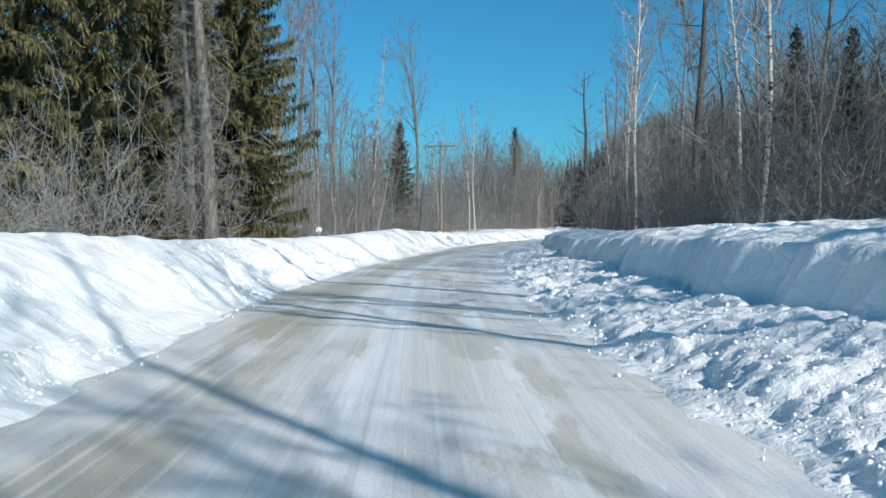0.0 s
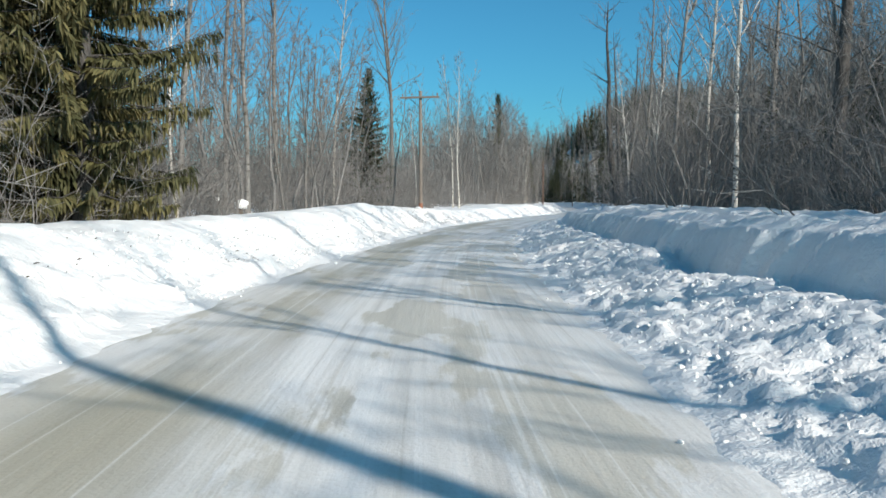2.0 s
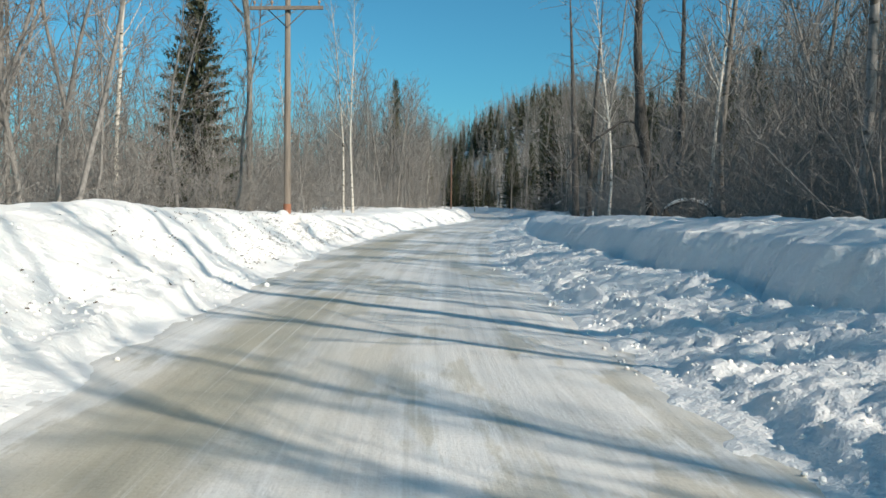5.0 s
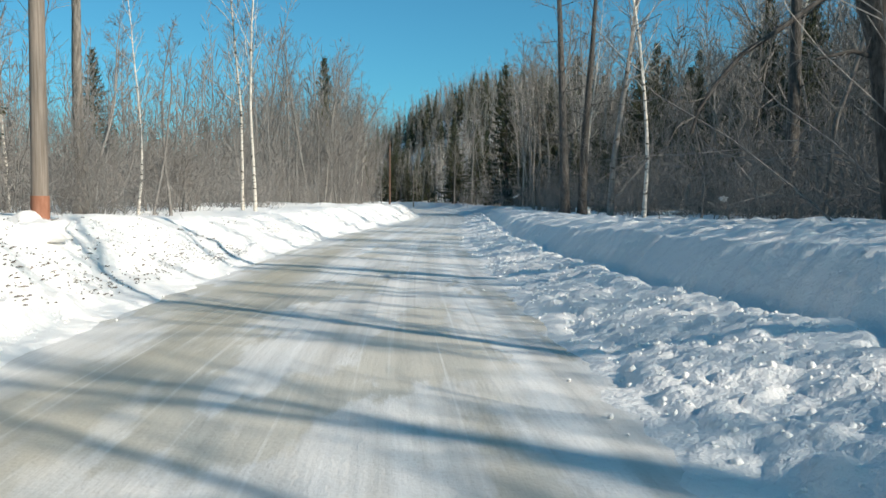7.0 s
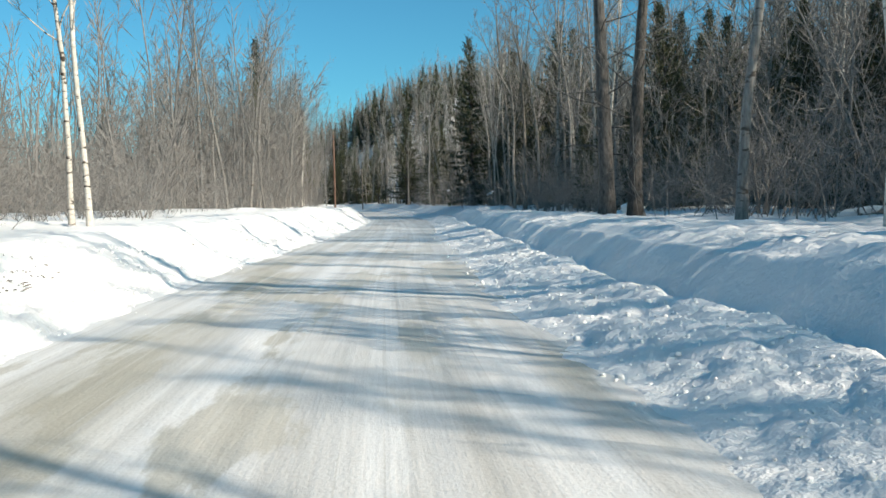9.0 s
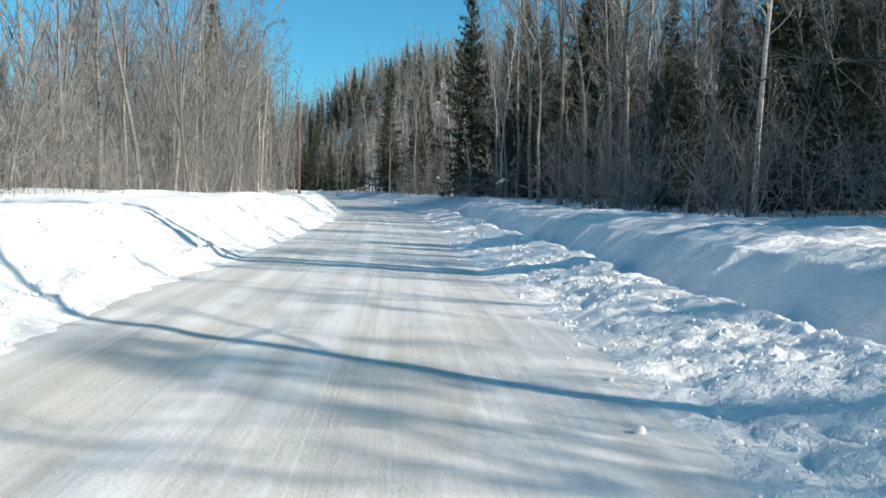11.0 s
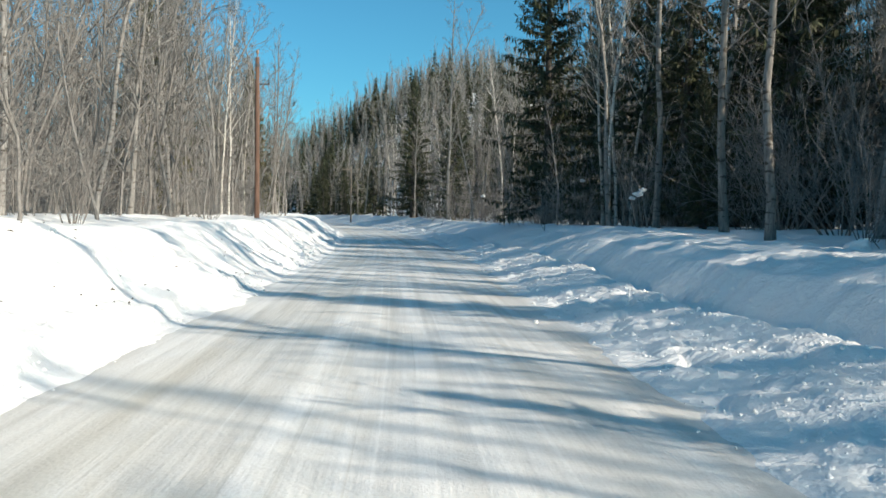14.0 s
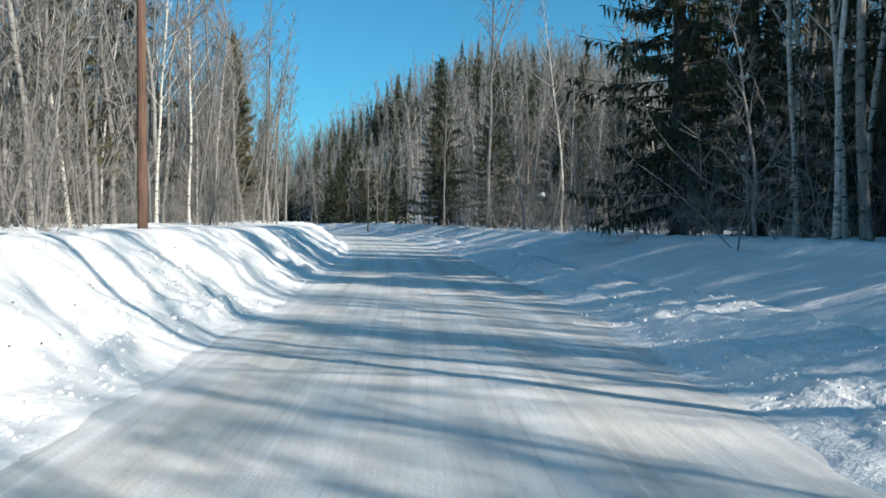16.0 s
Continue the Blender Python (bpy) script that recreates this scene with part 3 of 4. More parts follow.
BIRCHES = [Kind(lambda k=k: tree_thing("birch_tree", bare_tree(100 + k, 14.0, 0.072, 28, 0.34, 38, 0.17, 0.5, 6, 4), BIRCH_BARK, TWIG,
           "slender white barked birch, leafless, in deep snow", "tree", "birches")) for k in range(4)]
ASPENS = [Kind(lambda k=k: tree_thing("aspen_tree", bare_tree(200 + k, 15.0, 0.105, 30, 0.30, 50, 0.19, 0.6, 6, 4, 0.03, 0.55 if k % 2 else None, 0.045), GREY_BARK, TWIG,
          "tall leafless grey aspen with thin upswept branches", "tree", "aspens")) for k in range(5)]
SAPLINGS = [Kind(lambda k=k: tree_thing("young_tree", bare_tree(300 + k, 8.0, 0.058, 20, 0.2, 46, 0.22, 0.5, 6, 4, 0.12, 0.35 if k % 2 else None, 0.08), ALDER_BARK, TWIG,
            "thin bare young tree with grey brown twigs", "tree", "saplings")) for k in range(5)]
COTTONWOODS = [Kind(lambda k=k: tree_thing("cottonwood_tree", bare_tree(400 + k, 18.0, 0.165, 26, 0.42, 46, 0.24, 0.7, 6, 4, 0.02, 0.45), COTTON_BARK, TWIG,
               "large leafless cottonwood with a forked grey trunk", "tree", "cottonwoods")) for k in range(3)]
DARK_TREES = [Kind(lambda k=k: tree_thing("dark_tree", bare_tree(500 + k, 16.0, 0.25, 34, 0.14, 66, 0.18, 0.2, 6, 4, 0.01, None, 0.018), DARK_BARK, TWIG,
              "old leafless tree with dark bark and crooked limbs", "tree", "dark trees")) for k in range(3)]
SHRUBS = [Kind(lambda k=k: tree_thing("alder_shrub", shrub(600 + k, 4.6, 13, 0.75), ALDER_BARK, TWIG,
          "bare many stemmed alder shrub in the snow", "shrub", "alder shrubs")) for k in range(5)]
SPRUCES = [Kind(lambda k=k: tree_thing("spruce_tree", spruce(700 + k, 14.0, 2.9), DARK_BARK, NEEDLES,
           "dark green spruce with drooping boughs", "tree", "spruces")) for k in range(4)]
OLD_SPRUCES = [Kind(lambda k=k: tree_thing("old_spruce_tree", spruce(800 + k, 19.0, 3.6, 0.45, 0.05, 0.25, 0.24, 0.9, 2.6, 0.16, 0.8), DARK_BARK, OLD_NEEDLES,
               "big olive green spruce with hanging needle curtains", "tree", "old spruces")) for k in range(2)]
YOUNG_SPRUCES = [Kind(lambda k=k: tree_thing("young_spruce_tree", spruce(900 + k, 11.0, 2.5, 0.4, 0.02, 0.28, 0.13, dense=1.7), DARK_BARK, NEEDLES,
                 "narrow blue green young spruce beside the road", "tree", "young spruces")) for k in range(2)]
DEAD_TREES = [Kind(lambda k=k: tree_thing("dead_tree", bare_tree(550 + k, 17.0, 0.26, 190, 0.04, 78, 0.075, -0.35, 6, 5, 0.0, None, 0.012), COTTON_BARK, TWIG,
              "grey dying trunk bristling with short dead twigs", "tree", "dead trees")) for k in range(2)]
taken = []


def stand(kind, x, y, scale=1.0, turn=0.0, tilt=(0.0, 0.0), keep=1.0):
    taken.append((x, y, keep))
    return kind.put(x, y, scale, turn, tilt)


# trees that stand out, left of the road
stand(DEAD_TREES[0], -7.65, 29.8, 1.05, 20, keep=2)
stand(DEAD_TREES[1], -8.4, 30.1, 0.85, 80, (0, -0.5))
stand(OLD_SPRUCES[0], -8.6, 39.0, 1.05, 0, keep=3)
stand(OLD_SPRUCES[1], -13.6, 34.0, 1.1, 40, keep=3)
stand(OLD_SPRUCES[0], -11.2, 36.5, 1.0, 130, keep=2.5)
stand(OLD_SPRUCES[1], -12.2, 43.0, 1.0, 200, keep=2.5)
stand(OLD_SPRUCES[0], -17.2, 36.0, 1.05, 250, keep=2.5)
stand(YOUNG_SPRUCES[0], -3.2, 81.0, 0.97, 15, keep=3)
stand(COTTONWOODS[1], -1.6, 94.0, 1.28, 60, keep=2)
stand(BIRCHES[1], -5.1, 74.0, 1.2, 0)
stand(BIRCHES[2], 0.5, 93.6, 0.68, 30, (0, 3))
stand(BIRCHES[0], 5.05, 103.1, 1.12, 200, (1.4, 1.9), 2)
stand(BIRCHES[3], 4.45, 104.2, 1.08, 90, (-5.3, 1.6), 2)
stand(BIRCHES[2], -3.1, 90.2, 0.8, 110)
stand(SPRUCES[1], -11.0, 167.0, 1.3, 0, keep=2)
for k, (x, y, f) in enumerate(((-6.0, 57.2, 0.9), (-5.0, 58.4, 1.0), (-6.9, 58.9, 1.15), (-7.0, 50.6, 0.8), (-5.5, 62.0, 1.05), (-8.5, 54.0, 1.1), (-5.2, 66.5, 1.0))):
    stand(SAPLINGS[k % 5], x, y, f * 1.15, 70 * k)
for k, (x, y, f) in enumerate(((20.5, 188.6, 1.35), (16.2, 196.3, 1.45), (25.7, 205.3, 1.3), (27.6, 208.5, 1.35), (30.2, 216.5, 1.3), (17.2, 199, 1.5), (24.0, 196, 1.3), (13.5, 190, 1.3))):
    stand((ASPENS + BIRCHES)[k % 9], x, y, f, 50 * k)
stand(SPRUCES[3], 19.3, 201.0, 1.7, 0, keep=3)
stand(OLD_SPRUCES[0], 18.0, 187.0, 0.85, 70, keep=2)
stand(OLD_SPRUCES[1], 27.0, 214.0, 0.8, 10, keep=2)
# right of the road
stand(COTTONWOODS[0], 10.0, 0.5, 0.9, 100)
stand(ASPENS[2], 8.3, -6.0, 1.1, 0)
stand(DARK_TREES[1], 10.2, 8.6, 1.0, 40)
stand(COTTONWOODS[2], 12.5, -14.0, 0.9, 200)
stand(ASPENS[1], 13.0, 14.5, 1.1, 30)
stand(COTTONWOODS[1], 9.2, 5.2, 0.8, 20)
stand(ASPENS[4], 10.4, 11.6, 1.0, 0)
stand(DARK_TREES[2], 12.0, 2.6, 0.9, 0)
stand(DARK_TREES[0], 12.7, 41.7, 1.05, 140, keep=2)
stand(BIRCHES[0], 12.6, 35.2, 1.15, 0)
stand(BIRCHES[3], 10.0, 26.4, 1.1, 50, (0, 2))
stand(BIRCHES[1], 10.7, 46.8, 0.95, 50, (0, -4))
taken.append((13.2, 70.6, 2.0))
stand(DARK_TREES[1], 19.1, 81.2, 0.9, 250, keep=2)
stand(DARK_TREES[2], 21.85, 104.6, 1.15, 0, keep=1.5)
stand(DARK_TREES[0], 22.75, 104.2, 1.05, 70, keep=1.5)
stand(ASPENS[2], 19.8, 94.4, 1.2, 0)
stand(BIRCHES[2], 18.5, 88.8, 1.0, 0)
stand(BIRCHES[0], 15.8, 71.6, 0.95, 220)
stand(COTTONWOODS[1], 32.2, 136.2, 0.85, 45, keep=1.5)
stand(ASPENS[3], 41.1, 141.0, 1.2, 0)
stand(ASPENS[0], 31.6, 129.2, 1.15, 40)
stand(SPRUCES[0], 39.8, 169.0, 1.38, 0, keep=3)
stand(SPRUCES[1], 42.5, 163.0, 1.2, 70, keep=2.5)
stand(SPRUCES[2], 45.0, 172.0, 1.2, 20, keep=2)
stand(BIRCHES[3], 43.5, 168.4, 1.4, 20)
stand(BIRCHES[0], 41.1, 164.8, 1.2, 120)
for k, (x, y, f) in enumerate(((39.5, 161.3, 1.2), (40.3, 161.9, 1.1), (41.3, 162.2, 1.25))):
    stand(BIRCHES[(k + 1) % 4], x, y, f, 65 * k)
stand(SPRUCES[3], 49.3, 232.0, 1.3, 0, keep=3)
stand(ASPENS[1], 46.3, 207.4, 1.5, 0)
stand(BIRCHES[2], 48.5, 198.5, 1.2, 0)
for k, (x, y, f) in enumerate(((9.5, 39.4, 1.0), (7.9, 40.2, 1.25), (11.1, 55.5, 1.1), (13.0, 53.6, 1.25), (9.2, 33.0, 0.9), (8.8, 46.0, 1.2), (30.4, 129.1, 1.0), (28.5, 124.0, 0.9))):
    stand(SHRUBS[k % 5], x, y, f, 77 * k)


def scatter(seed, count, s0, s1, o0, o1, kinds, low, high, gap=1.3, west=-999.0):
    """Fills a stretch of the roadside with trees that keep apart."""
    rng = np.random.default_rng(seed)
    made = tries = 0
    while made < count and tries < count * 30:
        tries += 1
        x, y = (float(v) for v in place(rng.uniform(s0, s1), rng.uniform(o0, o1)))
        if x < west or any((x - a) ** 2 + (y - b) ** 2 < max(gap, c) ** 2 for a, b, c in taken):
            continue
        taken.append((x, y, gap))
        kinds[rng.integers(len(kinds))].put(x, y, rng.uniform(low, high), rng.uniform(0, 360), (rng.normal(0, 2.0), rng.normal(0, 2.0)))
        made += 1


TALL = ASPENS + BIRCHES
# right side
scatter(1, 14, -55, 5, 12, 32, TALL + DARK_TREES, 0.8, 1.2, 3)
scatter(2, 22, 12, 75, 13, 28, TALL, 0.7, 1.1, 1.8)
scatter(3, 5, 66, 84, 22, 36, SPRUCES, 0.8, 1.1, 3)
scatter(4, 36, 8, 80, 9, 26, SAPLINGS, 0.6, 1.15)
scatter(5, 30, 4, 80, 8, 22, SHRUBS, 0.7, 1.3)
scatter(6, 18, 75, 150, 18, 36, TALL + DARK_TREES[:1], 0.75, 1.15, 1.8)
scatter(7, 6, 140, 168, 22, 38, SPRUCES, 0.8, 1.1, 3)
scatter(8, 32, 75, 165, 9.5, 28, SAPLINGS, 0.6, 1.25)
scatter(9, 22, 75, 165, 8.5, 22, SHRUBS, 0.7, 1.25)
scatter(10, 26, 160, 265, 9, 40, SPRUCES, 0.8, 1.3, 3)
scatter(11, 30, 150, 260, 9.5, 34, TALL, 0.9, 1.35, 1.8)
scatter(12, 20, 160, 250, 7.5, 20, SAPLINGS + SHRUBS, 0.7, 1.2)
scatter(13, 7, 152, 180, 13, 26, SPRUCES, 0.9, 1.25, 2.5)
scatter(14, 16, 112, 165, 26, 40, SPRUCES, 0.8, 0.95, 2.5)
scatter(16, 8, 140, 168, 17, 30, SPRUCES, 1.05, 1.3, 3)
scatter(17, 5, 64, 140, 10, 20, TALL, 1.0, 1.3, 2)
scatter(18, 11, 128, 165, 9, 15, ASPENS + BIRCHES[:1], 1.05, 1.3, 2)
scatter(19, 3, 150, 164, 14, 24, SPRUCES, 1.1, 1.35, 2.5)
scatter(20, 5, 42, 76, 9, 16, ASPENS + BIRCHES[:1], 1.0, 1.25, 2)
scatter(37, 2, 60, 70, 23, 27, SPRUCES, 0.82, 0.92, 2)
scatter(38, 3, 127, 141, 16, 22, SPRUCES, 0.84, 0.95, 2)
scatter(39, 2, 100, 112, 18, 22, SPRUCES, 0.84, 0.95, 2)
scatter(40, 2, 43, 52, 18, 22, SPRUCES, 0.84, 0.92, 2)
scatter(41, 15, 108, 165, 17, 30, SPRUCES, 0.5, 0.68, 2.2)
scatter(42, 18, 30, 105, 19, 32, SPRUCES, 0.5, 0.7, 2.2)
scatter(43, 15, 122, 150, 14, 21, SPRUCES, 0.5, 0.62, 1.5)
scatter(48, 16, 150, 186, 13, 25, ASPENS, 1.2, 1.45, 1.8)
scatter(46, 10, 118, 160, 10.5, 14.5, SPRUCES, 0.32, 0.45, 1.4)
scatter(44, 12, 92, 116, 15, 22, SPRUCES, 0.48, 0.6, 1.6)
scatter(45, 9, 54, 74, 15, 22, SPRUCES, 0.48, 0.6, 1.6)
# left side
scatter(21, 12, -50, 20, -26, -10, TALL + SPRUCES, 0.8, 1.1, 3)
scatter(22, 18, 10, 48, -22, -9, SHRUBS + SAPLINGS, 0.7, 1.0)
scatter(23, 18, 42, 88, -28, -10, TALL, 0.6, 0.9, 2)
scatter(24, 36, 42, 95, -26, -7.5, SAPLINGS, 0.6, 1.2)
scatter(25, 32, 40, 100, -22, -7, SHRUBS, 0.6, 1.1)
scatter(26, 30, 88, 140, -32, -10, SHRUBS, 0.7, 1.1)
scatter(27, 16, 85, 140, -36, -12, SAPLINGS, 0.5, 0.9)
scatter(28, 50, 140, 235, -34, -9, ASPENS + BIRCHES[:2], 0.85, 1.2, 1.6, 6)
scatter(29, 6, 160, 235, -40, -16, SPRUCES + OLD_SPRUCES[:1], 0.6, 1.15, 3)
scatter(34, 36, 175, 235, -36, -11, ASPENS + BIRCHES[:1], 1.1, 1.45, 1.5, 5)
scatter(47, 26, 38, 66, -19, -8.5, SAPLINGS + SAPLINGS + ASPENS[:2], 0.95, 1.4, 1.2)
scatter(36, 12, 126, 152, -20, -9, SHRUBS, 1.3, 1.9, 1.5)
scatter(35, 6, 256, 320, 7.5, 18, SPRUCES, 0.7, 1.1, 2)
scatter(49, 24, 200, 275, 7, 17, ASPENS + BIRCHES, 0.75, 1.15, 1.6)
scatter(30, 50, 140, 230, -28, -8, SAPLINGS, 0.7, 1.4, 1.3, 6)
scatter(31, 20, 135, 215, -20, -8, SHRUBS, 0.6, 1.0)
scatter(32, 16, 232, 300, -22, -8, SPRUCES, 0.8, 1.3, 3)
scatter(33, 14, 225, 300, -22, -8, TALL, 0.8, 1.2, 2)


# ---- thickets and distant woods ----
def strewn(patterns, spots, name, mat, label, category):
    """One object of many small copies: spots are rows of x, y, z, scale, turn, pattern."""
    vs, qs, n = [], [], 0
    for x, y, z, f, th, k in spots:
        v, q = patterns[int(k) % len(patterns)]
        c, s = math.cos(th) * f, math.sin(th) * f
        lx, ly = 0.08 * math.sin(x * 91.7 + y), 0.08 * math.sin(y * 57.3 - x)
        w = np.stack([v[:, 0] * c - v[:, 1] * s + x + lx * f * v[:, 2], v[:, 0] * s + v[:, 1] * c + y + ly * f * v[:, 2], v[:, 2] * f + z], 1)
        vs.append(w)
        qs.append(q + n)
        n += len(v)
    tagged(new(name, mesh_from(name, np.concatenate(vs), np.concatenate(qs), mat)), label, category, kind="stuff")


def thicket_pattern(seed):
    rng = np.random.default_rng(seed)
    sh = Shape()
    tall = rng.uniform(0.7, 1.5)
    for _ in range(7):
        th, out = rng.uniform(0, 2 * np.pi), rng.uniform(0.1, 1.1)
        root = np.array([rng.normal(0, 0.6), rng.normal(0, 0.6), -0.2])
        line = bough(rng, root, (out * math.cos(th), out * math.sin(th), 1), tall * rng.uniform(1.2, 3.8), 0.1, 4, 0.14)
        sh.tube(line, np.linspace(rng.uniform(0.008, 0.02), 0.004, 5), 3)
        for _ in range(7):
            p, d = on_line(line, rng.uniform(0.15, 1))
            sub = bough(rng, p, aside(rng, d, rng.uniform(25, 70)), rng.uniform(0.3, 1.1), 0.3, 2, 0.22)
            sh.twig(sub, (0.005, 0.004, 0.0025))
            for _ in range(4):
                a, e = on_line(sub, rng.uniform(0.2, 1))
                sh.twig(np.array([a, a + aside(rng, e, rng.uniform(25, 70)) * rng.uniform(0.2, 0.6)]), (0.0035, 0.002))
    return sh.arrays()


def roadside_spots(seed, rows, scales):
    rng = np.random.default_rng(seed)
    out = []
    for count, s0, s1, o0, o1 in rows:
        s, o = rng.uniform(s0, s1, count), o0 + (o1 - o0) * rng.uniform(0, 1, count) ** 1.4
        x, y = place(s, o)
        z = floor_height(s, o, x, y)
        out.append(np.stack([x, y, z, rng.uniform(*scales, count) * (0.6 + 0.8 * value_noise(s / 7, o / 5, seed)), rng.uniform(0, 6.28, count), rng.integers(0, 99, count)], 1))
    return np.concatenate(out)


strewn([thicket_pattern(k) for k in range(10)],
       roadside_spots(51, ((400, 4, 80, 8.5, 34), (240, 75, 136, 8.8, 36), (40, 132, 165, 9.5, 36), (150, 160, 240, 8, 28),
                           (110, 5, 45, -8.5, -24), (330, 40, 95, -8.5, -34), (250, 90, 140, -11, -40), (300, 138, 225, -11, -34)), (0.6, 1.3)),
       "thicket", ALDER_BARK, "tangled bare brush under the roadside trees", "brush")


def far_bare(seed, limbs=34, twigs=6, shake=0.12):
    rng = np.random.default_rng(seed)
    sh = Shape()
    h = rng.uniform(11, 17)
    line = bough(rng, (0, 0, -0.5), (0, 0, 1), h, 0.3, 5, shake)
    sh.tube(line, np.linspace(0.07, 0.012, 6), 4)
    for _ in range(limbs):
        u = rng.uniform(0.1, 1)
        p, d = on_line(line, u)
        limb = bough(rng, p, aside(rng, d, rng.uniform(25, 65)), rng.uniform(1.0, 3.0) * (1.15 - 0.5 * u), 0.5, 3, 0.16)
        sh.twig(limb, (0.017, 0.012, 0.008, 0.004), 2.2)
        for _ in range(twigs):
            a, e = on_line(limb, rng.uniform(0.2, 1))
            sh.twig(np.array([a, a + aside(rng, e, rng.uniform(20, 60)) * rng.uniform(0.4, 1.3)]), (0.0055, 0.003), 2.4)
    return sh.arrays()


def far_spruce(seed):
    rng = np.random.default_rng(seed)
    sh = Shape()
    h, w = rng.uniform(11, 18), rng.uniform(2.1, 3.0)
    sh.tube(np.array([(0, 0, -0.5), (0, 0, h)]), (0.16, 0.02), 4)
    z = 0.8
    while z < h:
        u = z / h
        for i in range(6):
            th = rng.uniform(0, 6.28)
            r = (w * (1 - u) ** 0.85 + 0.15) * rng.uniform(0.6, 1.15)
            a = np.array([0, 0, z])
            b = np.array([math.cos(th) * r, math.sin(th) * r, z - 0.28 * r + rng.uniform(-0.15, 0.2)])
            sh.blade(a, b, 0.20 * r + 0.07, (rng.normal(0, 0.5), rng.normal(0, 0.5), 1))
            sh.blade(a + 0.5 * (b - a), b - np.array([0, 0, 0.25]), 0.10 * r + 0.05, unit(rng.normal(0, 1, 3)))
        z += 0.5 * (1.1 - 0.5 * u)
    return sh.arrays()


def hill_spots(seed, count, x0, x1, y0, y1, scales, ok):
    rng = np.random.default_rng(seed)
    x, y = rng.uniform(x0, x1, count), rng.uniform(y0, y1, count)
    s, o = along(x, y)
    z = floor_height(s, o, x, y)
    keep = ok(x, y, s, o)
    return np.stack([x, y, z, rng.uniform(*scales, count), rng.uniform(0, 6.28, count), rng.integers(0, 99, count)], 1)[keep]


def on_hill(x, y, s, o):
    return (np.abs(o) > 7.5) & (y > 225)


def deep_right(x, y, s, o):
    return (o > 34) & (y < 320)


strewn([far_spruce(70 + k) for k in range(5)], np.concatenate([
       hill_spots(81, 1200, 20, 180, 225, 480, (0.5, 0.88), lambda x, y, s, o: on_hill(x, y, s, o) & (value_noise(x / 11, y / 11, 83) > 0.3) & ((y > 290) | (value_noise(x / 5, y / 5, 84) > 0.62))),
       hill_spots(94, 24, 46, 95, 300, 365, (0.8, 1.2), on_hill),
       hill_spots(85, 1250, 20, 150, 10, 300, (0.55, 0.9), lambda x, y, s, o: (o > 32) & (o < 85))]),
       "hill_spruces", NEEDLES, "dark spruce woods on the far hillside", "far woods")
def hill_bare(seed):
    """A far leafless tree: a bent trunk and a hazy crown of branch sprays."""
    rng = np.random.default_rng(seed)
    sh = Shape()
    h = rng.uniform(11, 17)
    line = bough(rng, (0, 0, -0.5), (0, 0, 1), h, 0.3, 4, 0.08)
    sh.tube(line, np.linspace(0.12, 0.02, 5), 4)
    for _ in range(70):
        u = rng.uniform(0.12, 1)
        p, d = on_line(line, u)
        w = aside(rng, d, rng.uniform(25, 60))
        p = p + w * rng.uniform(0, 1.2) * (1.2 - u)
        sh.blade(p, p + unit(w + np.array([0, 0, 0.5])) * rng.uniform(0.9, 2.6) * (1.2 - 0.6 * u), rng.uniform(0.02, 0.05), rng.normal(0, 1, 3))
    return sh.arrays()


strewn([hill_bare(90 + k) for k in range(8)], np.concatenate([hill_spots(82, 4200, -60, 190, 225, 480, (0.75, 1.2), on_hill),
       hill_spots(86, 900, 30, 130, 10, 320, (0.65, 1.0), deep_right),
       hill_spots(83, 620, -130, 40, 30, 330, (0.5, 0.8), lambda x, y, s, o: (o < -32) & (o > -110)),
       roadside_spots(92, ((150, 50, 140, -14, -40),), (0.4, 0.7)), roadside_spots(93, ((130, 138, 235, -12, -34),), (0.75, 1.15))]),
       "far_bare_woods", TWIG, "grey leafless woods in the distance", "far woods")


def undergrowth(seed, rows):
    """Young bare woods between the roadside trees, taller the farther they stand from the road."""
    rng = np.random.default_rng(seed)
    out = []
    for count, s0, s1, o0, o1, tall in rows:
        s, o = rng.uniform(s0, s1, count), rng.uniform(o0, o1, count)
        x, y = place(s, o)
        high = np.minimum(tall, 0.58 * np.abs(o)) if o0 > 0 else np.full(count, tall)
        out.append(np.stack([x, y, floor_height(s, o, x, y), high / 14 * rng.uniform(0.6, 1.05, count), rng.uniform(0, 6.28, count), rng.integers(0, 99, count)], 1))
    return np.concatenate(out)


strewn([far_bare(95 + k) for k in range(6)], undergrowth(87, ((150, 5, 80, 12, 34, 14), (110, 75, 165, 12, 34, 15), (70, 160, 250, 12, 34, 14),
       (150, 42, 92, -34, -11, 9.0), (110, 90, 138, -42, -15, 5.0), (120, 145, 232, -26, -10, 14))),
       "young_woods", ALDER_BARK, "crowded thin leafless young trees", "young woods")


def lowered(spots):
    """Most trees of these woods grow taller only farther back."""
    off = along(spots[:, 0], spots[:, 1])[1]
    cap = np.where(spots[:, 5] % 10 < 8, 0.6 * np.abs(off) / 14, 9.0)
    spots[:, 3] = np.minimum(spots[:, 3], cap)
    return spots


